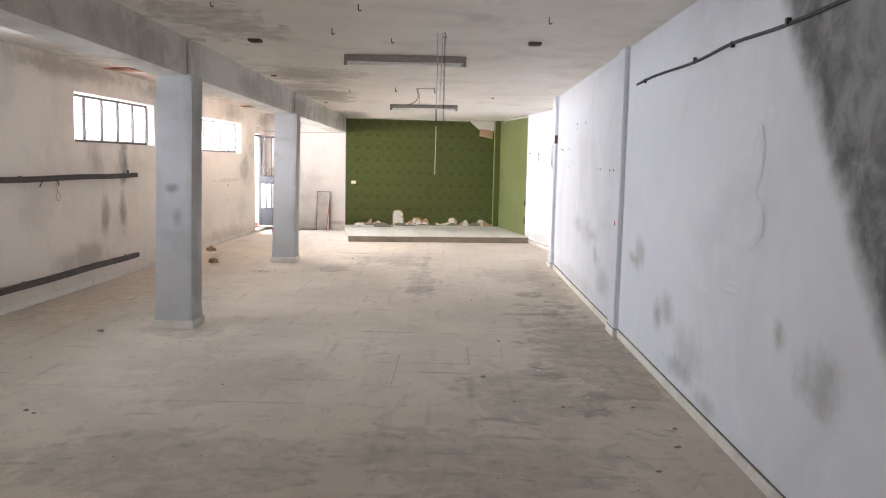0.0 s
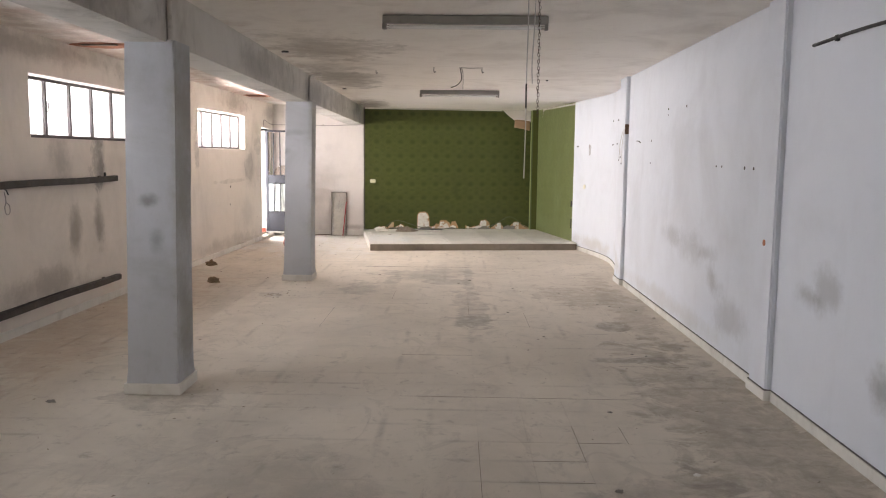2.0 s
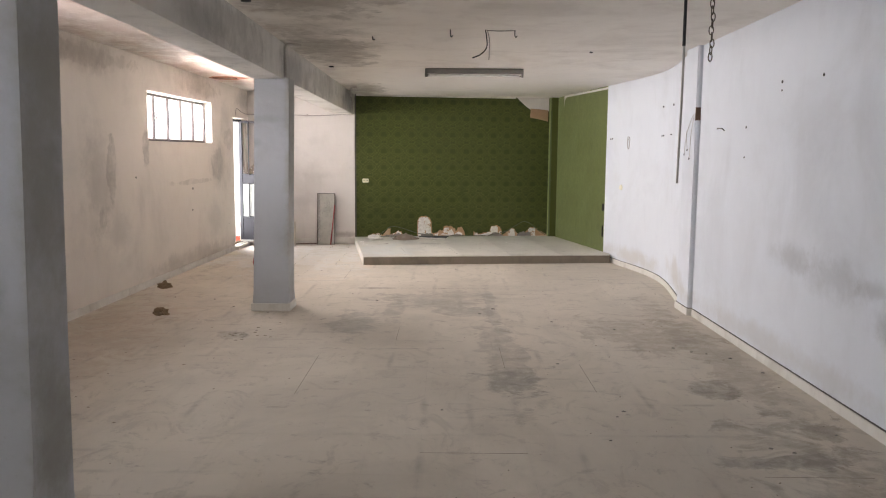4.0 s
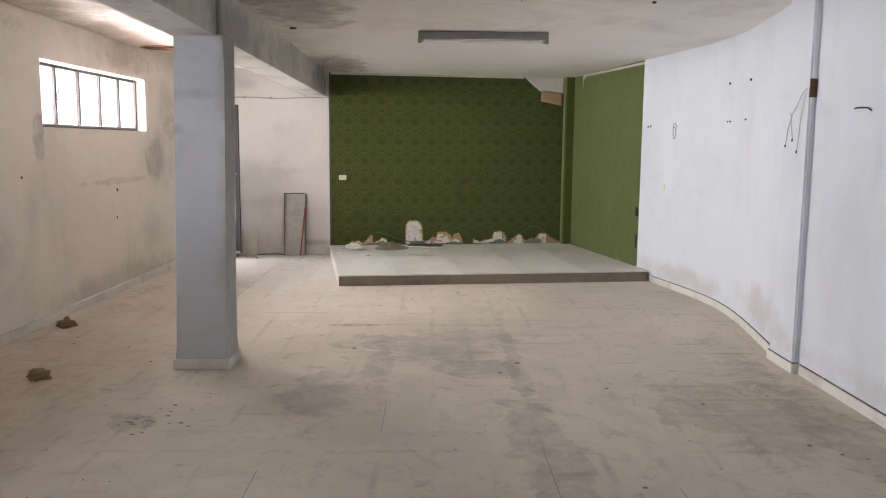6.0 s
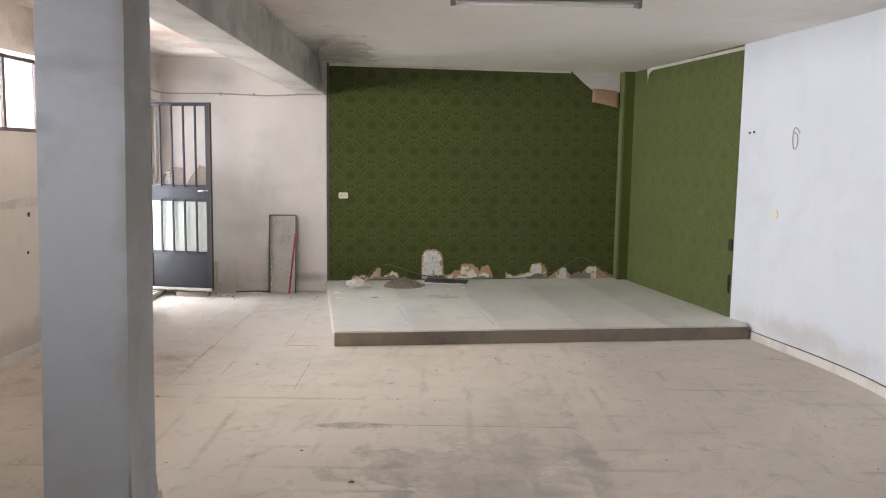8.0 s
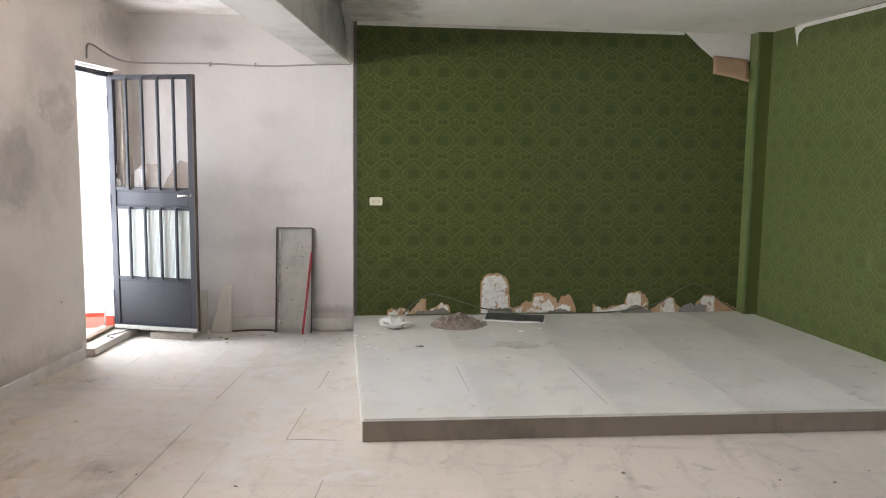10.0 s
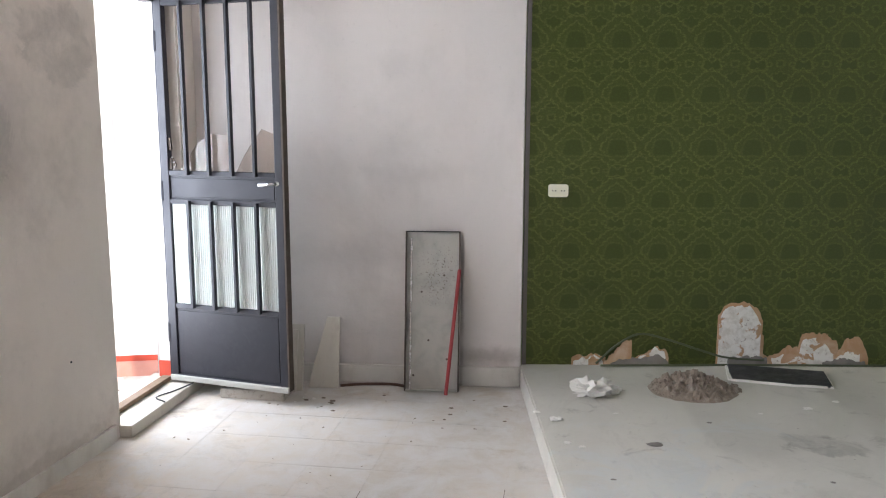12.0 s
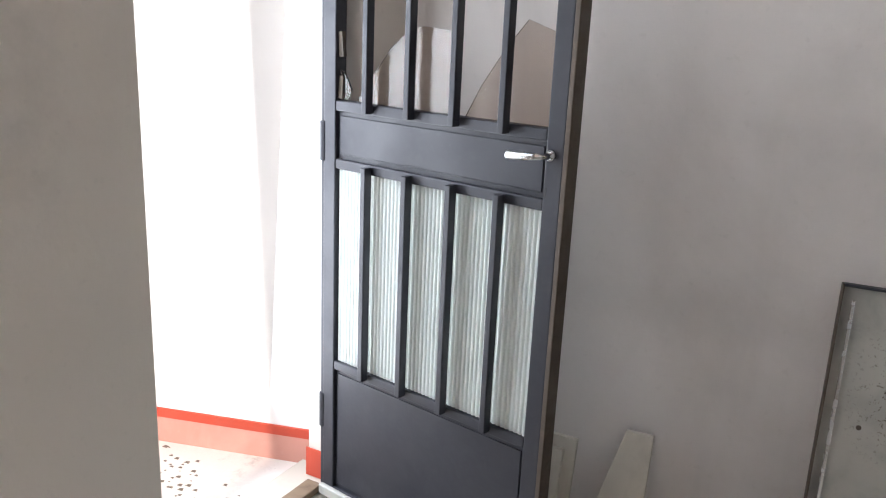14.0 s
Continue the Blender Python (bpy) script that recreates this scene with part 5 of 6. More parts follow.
slab("marble_offcut", pose(-3.72, 17.60, 0.001, -14, 0, 4), [(0, 0), (0.145, 0), (0.145, 0.355), (0.0, 0.36)], 0.02, MARBLE, "pale marble offcut leaning behind the open door")
slab("marble_offcut", pose(-3.70, 17.575, 0.001, -13, 0, 4), [(0, 0), (0.10, 0), (0.10, 0.335), (0.0, 0.33)], 0.02, MARBLE, "narrow marble offcut leaning behind the open door")
tagged(part("stone_block", ragged(box(-3.96, -3.615, 17.435, 17.56, 0.0, 0.052, 0.004), 0.003, 12), plain("speckled_stone", (0.40, 0.36, 0.31), 0.8, 0, (0.15, 0.12, 0.10), 0.8, 30)), "speckled stone strip lying under the open door", "stone slab")
tagged(part("stick", tube([(-3.39, 17.705, 0.008), (-3.28, 17.735, 0.012), (-3.12, 17.765, 0.010), (-3.03, 17.745, 0.008)], 0.008, 6, 7), WOOD), "thin dark stick lying along the wall", "stick")
cable("sill_wire", [(-4.13, 17.17, 0.064), (-4.20, 17.22, 0.066), (-4.16, 17.32, 0.066), (-4.12, 17.45, 0.068), (-4.14, 17.52, 0.066)], 0.004, BLACK, "black wire curling over the marble threshold", "wire")


# ---- ceiling fittings ----
def tube_lamp(x0, x1, y, drop):
    z = ceiling_height(y)
    ob = thing("tube_lamp", pose((x0 + x1) / 2, y, z), "unlit grey fluorescent batten lamp under the ceiling", "lamp", "tube lamps")
    w = (x1 - x0) / 2
    part("batten", box(-w, w, -0.032, 0.032, -drop - 0.058, -drop + 0.002, 0.006), LAMP_BODY, ob)
    for s in (-1, 1):
        part("lamp_holder", box(s * w - 0.024 * (s + 1) / 2 - 0.002 * (1 - s), s * w + 0.024 * (1 - s) / 2 + 0.002 * (1 - s), -0.022, 0.022, -drop - 0.098, -drop - 0.057, 0.004), LAMP_BODY, ob)
    part("glass_tube", tube([(-w + 0.024, 0, -drop - 0.080), (w - 0.024, 0, -drop - 0.080)], 0.0135, 2, 14), TUBE, ob, "white glass tube", True)
    for s in (-1, 1):
        part("end_cap", tube([(s * (w - 0.05), 0, -drop - 0.080), (s * (w - 0.023), 0, -drop - 0.080)], 0.0142, 2, 14), CHROME, ob, "metal tube cap")
        if drop > 0.006:
            part("hanger", tube([(s * w * 0.5, 0, 0.01), (s * w * 0.5, 0, -drop + 0.002)], 0.005, 2, 6), BLACK, ob)
    return ob


tube_lamp(-1.145, 0.065, 8.03, 0.005)
tube_lamp(-1.145, 0.02, 14.02, 0.005)


def hook(x, y, length=0.06, bend=0.02):
    z = ceiling_height(y)
    ob = tagged(part("ceiling_hook", tube([(x, y, z + 0.01), (x, y, z - length * 0.7), (x + bend * 0.4, y, z - length), (x + bend, y, z - length * 0.8)], 0.004, 5, 7), BLACK), "small black wire hook in the ceiling", "hook", "ceiling hooks")
    return ob


for x, y, l in ((-0.72, 5.55, 0.05), (0.63, 5.9, 0.05), (-0.86, 11.2, 0.06), (-0.32, 11.2, 0.06), (-1.05, 6.55, 0.05), (-0.6, 7.0, 0.04), (-1.75, 5.6, 0.03), (-1.55, 11.6, 0.03)):
    hook(x, y, l)
for x, y, s in ((-1.83, 7.20, 0.055), (0.645, 7.08, 0.055)):
    ob = thing("ceiling_box", pose(x, y, ceiling_height(y) - 0.022), "small dark wooden block fixed to the ceiling", "ceiling box", "ceiling boxes")
    part("block", ragged(box(-s, s, -s, s, 0, 0.03, 0.004), 0.003, 20), WOOD, ob)
    part("lid", box(-s * 0.7, s * 0.7, -s * 0.7, s * 0.7, -0.004, 0.001, 0.001), BLACK, ob, "black open lid")
for x, y, s in ((-2.28, 10.0, 0.035), (-2.24, 13.9, 0.03), (0.55, 12.5, 0.015)):
    tagged(part("ceiling_outlet", tube([(x, y, ceiling_height(y) + 0.01), (x, y, ceiling_height(y) - 0.012)], s, 2, 14), BLACK), "round black cable outlet in the ceiling", "outlet", "ceiling outlets")
# flex over the far lamp
z = ceiling_height(11.2)
cable("lamp_flex", [(-0.57, 11.2, z + 0.01), (-0.555, 11.25, z - 0.05), (-0.55, 11.3, z - 0.13), (-0.60, 11.3, z - 0.19), (-0.67, 11.3, z - 0.22)], 0.005, BLACK, "black lamp flex hanging from the ceiling", "wire")
cable("lamp_flex", [(-0.555, 11.2, z + 0.01), (-0.535, 11.22, z - 0.06), (-0.53, 11.25, z - 0.15), (-0.532, 11.25, z - 0.24)], 0.004, CABLE_GREY, "grey lamp flex hanging from the ceiling", "wire")
cable("lamp_flex", [(-0.55, 11.2, z - 0.006), (-0.45, 11.2, z - 0.009), (-0.33, 11.2, z - 0.006)], 0.004, CABLE_GREY, "thin grey wire stretched under the ceiling", "wire")

cable("ceiling_conduit", [(-2.423, 17.55, 2.17), (-2.416, 17.50, 2.30), (-2.412, 17.40, 2.42), (-2.40, 17.20, 2.487), (-2.36, 16.9, 2.502), (-2.30, 16.6, 2.508), (-2.22, 16.5, 2.512)], 0.016, BEAM, "painted conduit bending from beam to ceiling", "conduit")
# chain with loose wires
CX, CY = -0.135, 6.62
top = ceiling_height(CY)
chain = thing("hanging_chain", pose(CX, CY, top), "thin dark steel chain hanging from a ceiling hook", "chain")
part("hook", tube([(0, 0, 0.01), (0, 0, -0.02), (0.012, 0, -0.035), (0, 0, -0.05), (-0.012, 0, -0.035)], 0.004, 5, 7), BLACK, chain)


def link_mesh(length, wide, r):
    """One oval chain link, hanging from its top."""
    bm = bmesh.new()
    n, sides, rings = 12, 5, []
    for k in range(n):
        a = 2 * math.pi * k / n
        centre = Vector((wide * math.cos(a), 0, -length / 2 + length / 2 * math.sin(a)))
        out = Vector((math.cos(a), 0, math.sin(a)))
        rings.append([bm.verts.new(centre + r * (math.cos(b) * out + math.sin(b) * Vector((0, 1, 0)))) for b in np.linspace(0, 2 * math.pi, sides, endpoint=False)])
    for k in range(n):
        for s in range(sides):
            bm.faces.new((rings[k][s], rings[(k + 1) % n][s], rings[(k + 1) % n][(s + 1) % sides], rings[k][(s + 1) % sides]))
    return bm


first = part("link", link_mesh(0.025, 0.006, 0.0017), STEEL_EDGE, chain)
first.location = (0, 0, -0.045)
for k in range(1, 41):
    ob = new("link", first.data)
    ob.parent = chain
    ob.matrix_basis = pose(0.002 * math.sin(k * 1.7), 0, -0.045 - 0.0185 * k, 0, 0, 90 * (k % 2) + 12 * math.sin(k))
cable("hanging_wire", [(CX - 0.060, CY + 0.05, top + 0.01), (CX - 0.058, CY + 0.05, top - 0.3), (CX - 0.062, CY + 0.055, top - 0.6), (CX - 0.060, CY + 0.06, top - 0.85), (CX - 0.064, CY + 0.06, top - 1.16)], 0.0036, CABLE_PALE, "long pale wire hanging from the ceiling", "wire")
cable("hanging_wire", [(CX - 0.020, CY + 0.02, top + 0.01), (CX - 0.022, CY + 0.03, top - 0.25), (CX - 0.032, CY + 0.05, top - 0.5), (CX - 0.028, CY + 0.05, top - 0.62)], 0.0036, CABLE_PALE, "short grey wire hanging beside the chain", "wire")
tagged(part("wire_joint", tube([(CX - 0.062, CY + 0.055, top - 0.62), (CX - 0.061, CY + 0.058, top - 0.76)], 0.005, 2, 8), BLACK), "taped black joint in the hanging wire", "joint")


# broken ceiling patches showing red clay
def broken_patch(x0, x1, y0, y1, seed):
    bm = bmesh.new()
    n = 22
    rim, mid = [], []
    cx, cy = (x0 + x1) / 2, (y0 + y1) / 2
    for k in range(n):
        a = 2 * math.pi * k / n
        r = 1 + 0.45 * noise.noise(Vector((math.cos(a) * 1.5 + seed, math.sin(a) * 1.5, seed)))
        for ring, f, d in ((rim, 1.0, 0.002), (mid, 0.72, 0.018)):
            x, y = cx + f * r * (x1 - x0) / 2 * math.cos(a), cy + f * r * (y1 - y0) / 2 * math.sin(a)
            ring.append(bm.verts.new((x, y, ceiling_height(y) + 0.03 - d + 0.006 * noise.noise(Vector((x * 20, y * 20, seed))))))
    for k in range(n):
        j = (k + 1) % n
        bm.faces.new((rim[k], rim[j], mid[j], mid[k]))
    bm.faces.new(mid)
    ob = tagged(part("broken_clay_patch", bm, CLAY), "broken ceiling patch showing raw red clay", "broken patch", "broken patches")
    z = ceiling_height(cy) + 0.03
    part("open_cavity", ragged(box(cx - 0.28 * (x1 - x0), cx + 0.30 * (x1 - x0), y0 + 0.02, y0 + 0.10, z - 0.022, z - 0.012), 0.006, 14, seed), WOOD, ob, "dark open cavity of a broken clay block")


broken_patch(-4.32, -3.72, 9.72, 10.05, 1.0)
broken_patch(-4.20, -3.66, 15.45, 15.78, 5.0)
broken_patch(-4.30, -3.90, 6.0, 6.3, 9.0)

# ---- left wall: rails and wire ----
def wall_rail(z, label):
    ya, yb = 5.2, 10.68
    ob = thing("wall_rail", pose(left_x((ya + yb) / 2) + 0.045, (ya + yb) / 2, z, 0, 0, -1.27), label, "rail", "wall rails")
    w = (yb - ya) / 2
    bm = bmesh.new()
    n = 14
    rows = []
    for k in range(n + 1):
        y = -w + 2 * w * k / n
        sag = 0.004 * math.sin(k * 1.3 + z)
        rows.append([bm.verts.new((x, y, q + sag)) for x, q in ((-0.028, -0.03), (0.028, -0.03), (0.028, 0.03), (-0.028, 0.03))])
    for a, b in zip(rows, rows[1:]):
        for k in range(4):
            bm.faces.new((a[k], a[(k + 1) % 4], b[(k + 1) % 4], b[k]))
    bm.faces.new(rows[0])
    bm.faces.new(rows[-1][::-1])
    bmesh.ops.bevel(bm, geom=[e for e in bm.edges if abs((e.verts[0].co - e.verts[1].co).y) > 0.1], offset=0.005, segments=2, affect="EDGES")
    part("bar", bm, RAIL, ob)
    for y in (-w + 0.4, 0, w - 0.3):
        part("bracket", box(-0.05, -0.026, y - 0.02, y + 0.02, -0.035, 0.035, 0.003), STEEL_EDGE, ob, "short steel wall bracket")
    return ob


wall_rail(1.305, "long dark brown rail fixed to the cream wall")
wall_rail(0.235, "low dark brown rail fixed near the floor")
tagged(part("rail_peg", tube([(left_x(10.4) + 0.05, 10.42, 1.33), (left_x(10.4) + 0.05, 10.42, 1.375)], 0.012, 2, 8), BLACK), "black peg standing on the wall rail", "peg")
xw = left_x(8.5) + 0.02
cable("wire_loop", [(xw, 8.28, 1.22), (xw + 0.01, 8.34, 1.275), (xw + 0.02, 8.5, 1.285), (xw + 0.02, 8.62, 1.27), (xw + 0.01, 8.68, 1.225)], 0.006, BLACK, "black wire end poking out under the rail", "wire")
cable("wire_loop", [(xw, 8.64, 1.25), (xw + 0.005, 8.65, 1.17), (xw + 0.01, 8.62, 1.12), (xw + 0.01, 8.64, 1.06), (xw + 0.01, 8.69, 1.07), (xw + 0.01, 8.69, 1.13), (xw, 8.65, 1.165)], 0.004, CABLE_GREY, "grey wire loop dangling below the rail", "wire")
for y, z, s in ((14.95, 1.05, 0.018), (14.92, 0.77, 0.014), (13.1, 1.25, 0.012), (16.55, 0.45, 0.005)):
    tagged(part("plug_hole", tube([(left_x(y) - 0.005, y, z), (left_x(y) + 0.003, y, z)], s, 2, 9), BLACK, wall_left), "")

# ---- right wall: plug holes, wires, switch plate ----
for y, z, s in ((8.56, 1.525, 0.009), (8.42, 1.525, 0.009), (7.91, 1.52, 0.014), (7.73, 1.52, 0.013), (10.13, 2.07, 0.012), (10.13, 2.01, 0.007), (9.49, 2.06, 0.012), (10.79, 1.77, 0.010), (10.8, 1.53, 0.008)):
    tagged(part("plug_hole", tube([(1.512, y, z), (1.5035, y, z)], s, 2, 9), BLACK, wall_right), "")
for x, y, z, s in ((1.732, 14.15, 2.12, 0.010), (1.696, 13.57, 2.11, 0.012), (1.734, 14.17, 1.77, 0.008), (1.731, 14.10, 1.772, 0.008), (1.702, 13.66, 1.777, 0.008), (1.468, 15.93, 1.758, 0.010), (1.482, 15.87, 1.763, 0.010)):
    tagged(part("plug_hole", tube([(x + 0.01, y, z), (x - 0.008, y, z)], s, 2, 9), BLACK, wall_right), "")
tagged(part("plug_hole", tube([(1.468, 7.35, 1.035), (1.460, 7.35, 1.035)], 0.022, 2, 9), CLAY, wall_right, "reddish filler spot"), "")
cable("wall_wire", [(1.501, 11.47, 1.775), (1.491, 11.42, 1.778), (1.486, 11.30, 1.772), (1.501, 11.28, 1.755)], 0.005, BLACK, "short dark wire end on the white wall", "wire")
for pts in ([(1.500, 12.375, 1.985), (1.488, 12.365, 1.92), (1.486, 12.345, 1.845), (1.470, 12.28, 1.79), (1.456, 12.22, 1.745), (1.458, 12.26, 1.68), (1.462, 12.30, 1.56)],
            [(1.462, 12.02, 1.93), (1.450, 12.06, 1.895), (1.446, 12.13, 1.81), (1.448, 12.20, 1.745), (1.452, 12.195, 1.67), (1.454, 12.18, 1.60)],
            [(1.460, 12.03, 1.90), (1.450, 12.06, 1.75), (1.450, 12.075, 1.63), (1.452, 12.10, 1.52)]):
    cable("loose_wire", pts, 0.0032, CABLE_PALE, "loose grey wire dangling from the pilaster", "wire")
    tagged(part("wire_tip", tube([pts[-1], (pts[-1][0], pts[-1][1] + 0.004, pts[-1][2] - 0.018)], 0.005, 2, 7), BLACK), "black taped tip of a loose wire", "wire", "wire tips")
bm = prism([(1.460, 11.972), (1.506, 11.972), (1.506, 11.985), (1.460, 11.985)], 1.87, 1.99)
tagged(part("broken_wire_hole", ragged(bm, 0.004, 20), WOOD), "ragged dark wire hole in the pilaster edge", "wire hole")
cable("wall_wire", [(1.590, 15.24, 1.74), (1.575, 15.27, 1.78), (1.572, 15.31, 1.77), (1.575, 15.33, 1.69), (1.575, 15.30, 1.62), (1.580, 15.26, 1.64), (1.585, 15.27, 1.72), (1.575, 15.32, 1.75)], 0.004, CABLE_GREY, "small coil of grey wire on the white wall", "wire")
tagged(part("blank_plate", tube([(1.56, 15.50, 1.09), (1.535, 15.493, 1.09)], 0.038, 2, 20), IVORY), "round ivory blanking plate on the wall", "blank plate")

# ---- loose dirt on the floor ----
lump("earth_clod", -4.06, 13.27, 0, (0.075, 0.06, 0.05), EARTH, "brown lump of fallen mortar by the wall", "clod", 3.0, 0.5, "earth clods")
lump("earth_clod", -3.58, 11.78, 0, (0.075, 0.055, 0.045), EARTH, "brown lump of fallen mortar on the floor", "clod", 7.0, 0.5, "earth clods")
for k, (x, y, s) in enumerate(((0.21, 5.68, 0.035), (0.64, 5.90, 0.030), (0.70, 4.98, 0.022), (1.16, 5.01, 0.025), (1.32, 4.60, 0.024), (1.25, 4.28, 0.030), (1.05, 3.91, 0.026), (0.39, 5.08, 0.018), (-2.63, 4.66, 0.030), (-2.56, 4.61, 0.022), (0.39, 6.89, 0.026), (-3.16, 6.93, 0.045), (-1.61, 5.32, 0.016), (-0.41, 12.19, 0.03), (-1.6, 12.6, 0.025),
                               (0.95, 10.62, 0.045), (1.06, 10.5, 0.04), (1.16, 10.44, 0.035), (1.30, 10.3, 0.05), (1.39, 9.9, 0.045), (0.2, 9.0, 0.04), (0.14, 8.9, 0.03), (-0.05, 10.1, 0.04), (0.02, 8.5, 0.03),
                               (0.85, 8.4, 0.04), (0.95, 8.34, 0.035), (1.3, 8.62, 0.03), (0.1, 11.6, 0.04), (0.62, 11.3, 0.035), (-0.9, 9.0, 0.03), (-0.55, 11.95, 0.05), (-3.3, 12.6, 0.035), (-3.0, 12.2, 0.04), (-3.75, 12.7, 0.035), (-1.9, 13.0, 0.03),
                               (-1.2, 14.6, 0.03), (-0.75, 14.95, 0.035), (-0.3, 14.7, 0.03), (0.2, 14.9, 0.03), (-2.5, 14.7, 0.03), (-3.3, 14.4, 0.03), (-2.95, 13.9, 0.035))):
    s *= 0.5 if k > 14 else 1.0
    lump("dirt_crumb", x, y, 0, (s * 0.55, s * 0.35, s * 0.26), CEMENT if k != 1 else RAG, "small dark crumb of dirt on the tiles", "crumb", k * 1.9, 0.6, "dirt crumbs")
rng_l = random.Random(21)
for k in range(22):
    x, y, s = rng_l.gauss(-2.62, 0.13), rng_l.gauss(10.95, 0.14), rng_l.uniform(0.004, 0.012)
    lump("litter_flake", x, y, 0, (s * 1.3, s * 0.6, s * 0.3), RUBBLE if k % 5 else CEMENT, "flake of plaster litter near the column", "litter", k * 0.83, 0.6, "plaster litter")
for k in range(14):
    x, y, s = rng_l.uniform(-3.75, -3.35), rng_l.uniform(17.36, 17.56), rng_l.uniform(0.004, 0.011)
    lump("litter_flake", x, y, 0, (s * 1.3, s * 0.8, s * 0.5), RAG if k % 3 == 0 else RUBBLE, "flake of plaster litter below the open door", "litter", k * 1.13, 0.6, "plaster litter")
for k in range(12):
    x, y, s = rng_l.uniform(-3.4, -2.3), rng_l.uniform(17.2, 17.62), rng_l.uniform(0.004, 0.009)
    lump("litter_flake", x, y, 0, (s * 1.4, s * 0.7, s * 0.4), RUBBLE, "flake of plaster litter by the back wall", "litter", k * 0.71, 0.6, "plaster litter")
rng_d = random.Random(8)
dv, df = [], []
for k in range(900):
    y = rng_d.uniform(2.0, 17.6)
    x = rng_d.choice((rng_d.uniform(-4.2, 1.45), rng_d.gauss(1.0, 0.45), rng_d.gauss(-3.3, 0.7)))
    if not (left_x(y) + 0.05 < x < 1.46) or (y > 15.15 + (x + 2) * 0.126 and x > -2.55) or y > 17.55:
        continue
    s = 0.0025 + 0.006 * rng_d.random() ** 3
    a = rng_d.uniform(0, 3.14)
    n = len(dv)
    for c in range(4):
        b = a + c * math.pi / 2
        l = s * (1.6 if c % 2 else 0.7) * rng_d.uniform(0.7, 1.3)
        dv.append((x + l * math.cos(b), y + l * math.sin(b), 0.0004))
    dv.append((x, y, s * 0.7))
    df += [(n, n + 1, n + 4), (n + 1, n + 2, n + 4), (n + 2, n + 3, n + 4), (n + 3, n, n + 4)]
tagged(mesh_object("floor_grit", dv, df, RUBBLE), "scattered grit and plaster crumbs on the tiles", "grit", "", "stuff")
yv, yf = [], []
for k in range(260):
    x, y = rng_d.gauss(-4.82, 0.13), rng_d.gauss(17.28, 0.09)
    if y > 17.62 + 0.3 * (x + 4.4) or x > -4.45:
        continue
    s = rng_d.uniform(0.003, 0.010)
    n = len(yv)
    yv += [(x - s, y - s * 0.6, 0.0405), (x + s, y - s * 0.4, 0.0405), (x + s * 0.3, y + s, 0.0405), (x, y, 0.0405 + s * 0.6)]
    yf += [(n, n + 1, n + 3), (n + 1, n + 2, n + 3), (n + 2, n, n + 3)]
tagged(mesh_object("yard_crumbs", yv, yf, RUBBLE), "dark crumbs scattered on the pale yard paving", "grit", "", "stuff")


# blistered filler and flaking paint on the long white wall
def blister(y, z, ry, rz, seed):
    n, rings = 28, 4
    bm, rows = bmesh.new(), []
    for k in range(rings + 1):
        f = 1 - k / rings
        row = []
        for i in range(n):
            a = 2 * math.pi * i / n
            r = f * (1 + 0.35 * noise.noise(Vector((math.cos(a) * 1.3 + seed, math.sin(a) * 1.3, seed))) + 0.10 * noise.noise(Vector((math.cos(a) * 5, math.sin(a) * 5, seed))))
            lift = 0.0 if k == 0 else 0.0045 + 0.003 * noise.noise(Vector((r * 2, a, seed)))
            row.append(bm.verts.new((1.5085 - 0.0025 * (y < 7) - lift, y + ry * r * math.cos(a), z + rz * r * math.sin(a))))
        rows.append(row)
    for a, b in zip(rows, rows[1:-1]):
        for i in range(n):
            bm.faces.new((a[i], a[(i + 1) % n], b[(i + 1) % n], b[i]))
    bm.faces.new(rows[-2])
    part("paint_blister", bm, WALL_RIGHT, wall_right, "raised patch of old filler")


for y, z, ry, rz, seed in ((4.15, 1.30, 0.22, 0.16, 1.0), (4.05, 1.62, 0.10, 0.16, 2.3), (4.35, 0.92, 0.20, 0.05, 3.1), (4.45, 1.10, 0.16, 0.20, 4.7), (3.9, 1.85, 0.07, 0.05, 5.5), (9.1, 0.95, 0.25, 0.12, 6.1)):
    blister(y, z, ry, rz, seed)
tagged(part("wall_chip", tube([(1.51, 4.13, 1.37), (1.502, 4.13, 1.37)], 0.014, 2, 7), PLASTER, wall_right, "small white chip in the paint"), "")


# ---- floor tiles ----
def tile_mesh(size):
    """One tile with a worn, chamfered rim, its top at 0."""
    h, c = size / 2 - 0.0004, 0.0010
    v = [(sx * h, sy * h, -0.012) for sx, sy in ((-1, -1), (1, -1), (1, 1), (-1, 1))]
    v += [(sx * h, sy * h, -0.0004) for sx, sy in ((-1, -1), (1, -1), (1, 1), (-1, 1))]
    v += [(sx * (h - c), sy * (h - c), 0) for sx, sy in ((-1, -1), (1, -1), (1, 1), (-1, 1))]
    f = [(8, 9, 10, 11)]
    for k in range(4):
        j = (k + 1) % 4
        f += [(k, j, j + 4, k + 4), (k + 4, j + 4, j + 8, k + 8)]
    return v, f


PITCH = 0.28
TILE_V, TILE_F = tile_mesh(PITCH)
tile_data = bpy.data.meshes.new("tile")
tile_data.from_pydata(TILE_V, [], TILE_F)
tile_data.materials.append(TILE)
rest_v, rest_f = [], []
rng = random.Random(4)


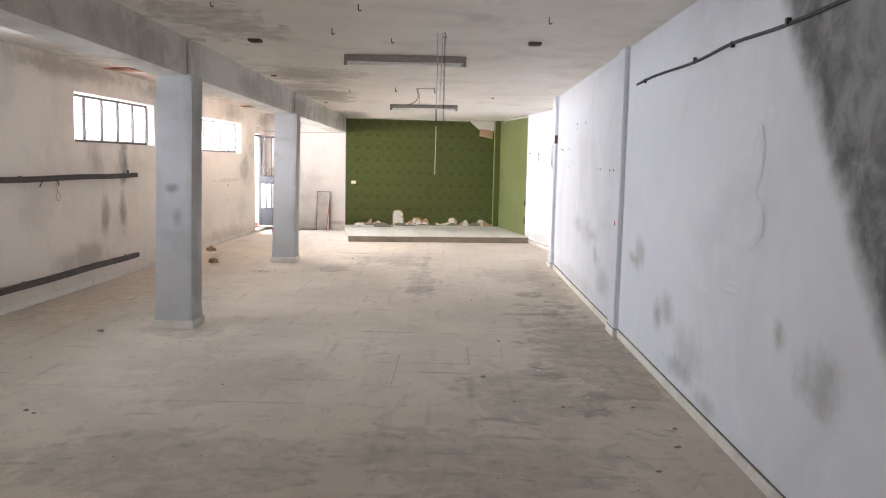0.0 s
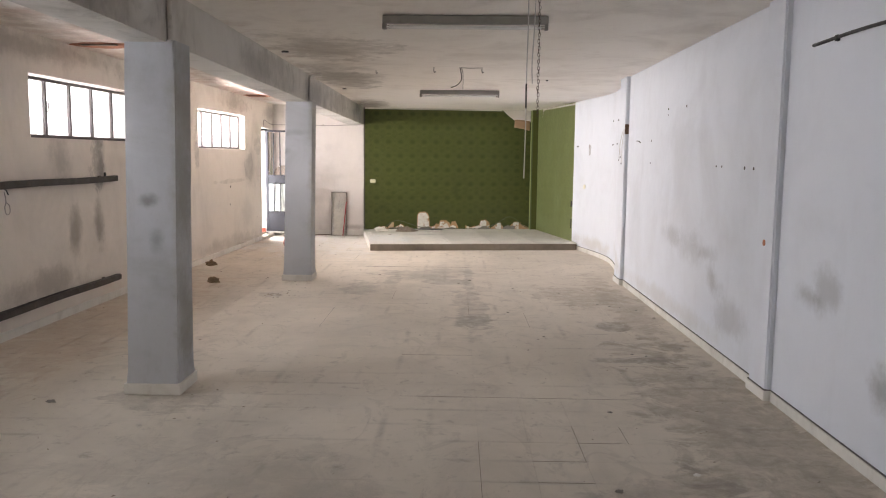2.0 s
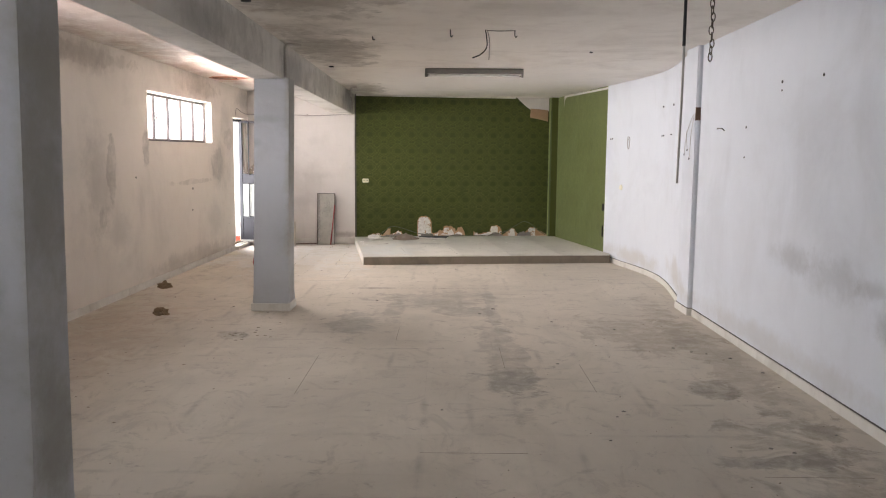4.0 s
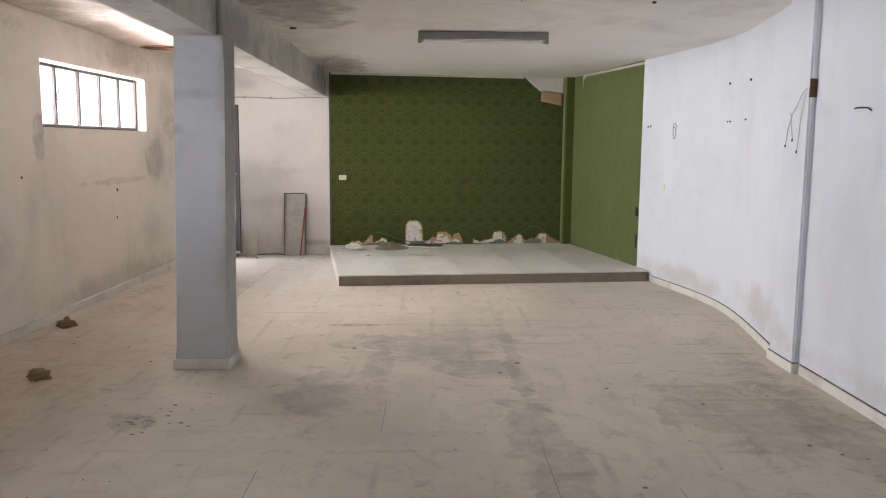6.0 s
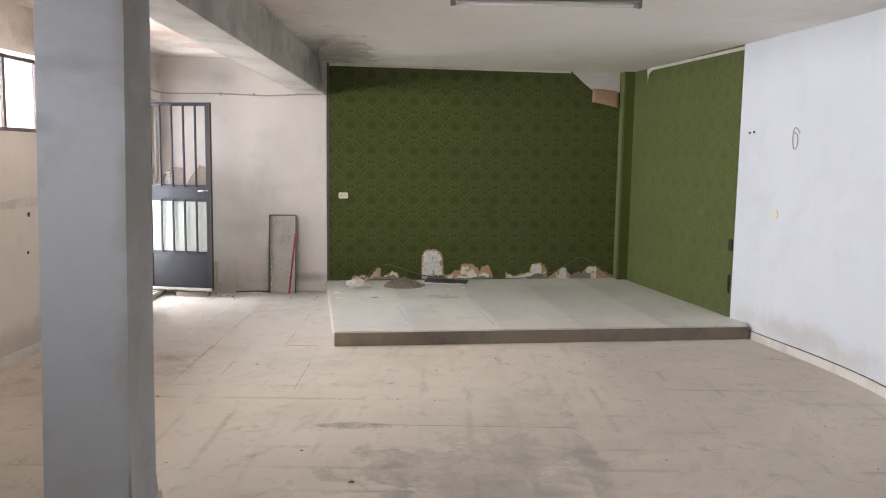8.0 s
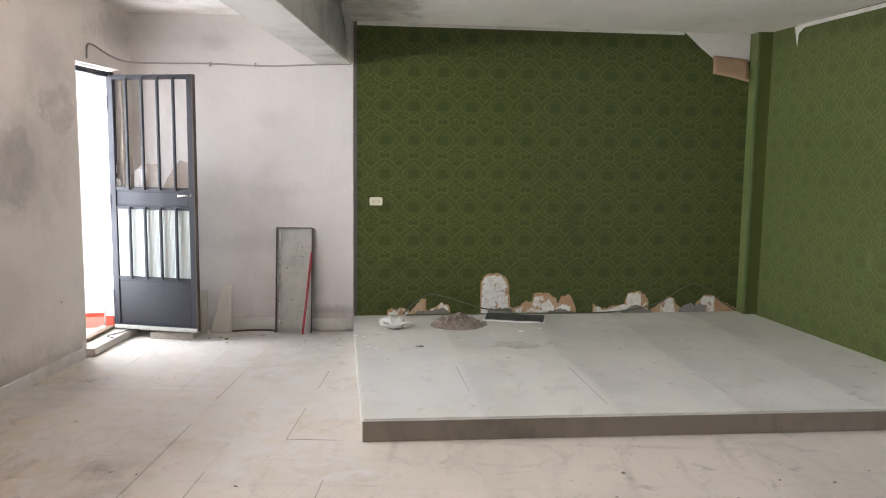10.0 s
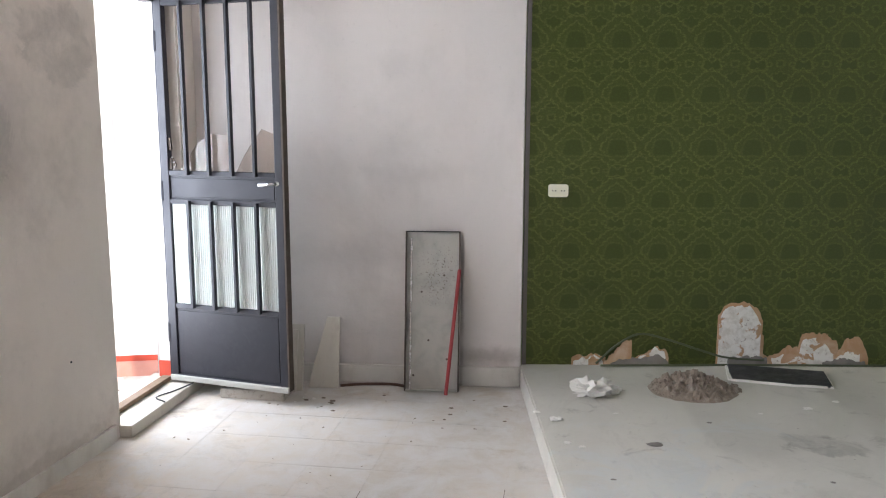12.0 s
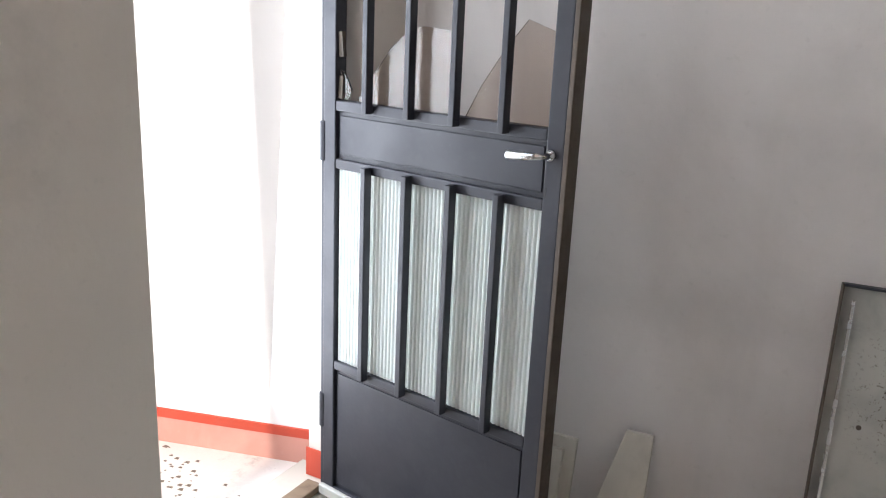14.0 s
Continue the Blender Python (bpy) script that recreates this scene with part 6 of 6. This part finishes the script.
def on_floor(x, y):
    if y > 17.70 + 0.105 * (x + 4.2):
        return False
    edge = 15.285 + (x + 2.016) * 0.1263
    side = -2.016 - (y - 15.285) * 0.158
    return not (y > edge + 0.16 and x > side + 0.16)


for i in range(-5, 17):
    for j in range(-29, 45):
        x, y = -2.97 + (i + 0.5) * PITCH, 5.5 + (j + 0.5) * PITCH
        if not (left_x(y) - 0.12 < x < 1.72 and on_floor(x, y)):
            continue
        z = rng.uniform(-0.0004, 0.0002)
        if -2.13 < x < -0.17 and 2.7 < y < 14.6:
            ob = new("tile", tile_data)
            ob.parent, ob.location = floor, (x, y, z)
        else:
            n = len(rest_v)
            rest_v += [(x + a, y + b, z + c) for a, b, c in TILE_V]
            rest_f += [tuple(n + k for k in f) for f in TILE_F]
tagged(mesh_object("outer_tiles", rest_v, rest_f, TILE, floor), kind="stuff")

# joints that stand open and hold dirt
OPEN_JOINT = plain("dirt_in_open_joint", (0.20, 0.175, 0.145), 0.95, 0.0, (0.32, 0.28, 0.235), 0.7, 9)
for x0, y0, x1, y1 in ((-0.95, 7.18, 0.55, 7.165), (-0.17, 6.06, 0.12, 6.06), (-0.17, 5.78, 0.11, 5.78), (0.11, 6.06, 0.11, 6.62), (0.39, 6.34, 0.39, 6.62), (0.1, 6.34, 0.35, 6.34), (-0.45, 5.3, -0.45, 6.34),
                       (-2.97, 14.28, -2.97, 15.50), (-2.97, 15.95, -2.97, 16.50), (-2.41, 15.30, -2.15, 15.30), (-2.41, 15.30, -2.41, 15.80), (-2.13, 14.10, -2.13, 14.80), (-2.69, 14.45, -2.69, 14.85), (-2.41, 16.2, -2.41, 16.6),
                       (-1.57, 13.42, -0.36, 13.40), (-0.45, 9.98, -0.45, 10.60), (0.11, 9.4, 0.11, 10.1), (-1.85, 9.3, -1.85, 10.3), (-1.01, 8.30, -0.45, 8.30), (-1.57, 4.94, -1.01, 4.94), (0.67, 8.02, 1.2, 8.02), (-1.29, 10.82, -1.29, 11.3)):
    wide = 0.0014
    line = [(x0, y0), (x1, y1)] if y1 >= y0 else [(x1, y1), (x0, y0)]
    part("open_joint", band(line, wide, -wide, -0.004, 0.0009), OPEN_JOINT, floor, "dirt-filled open joint")
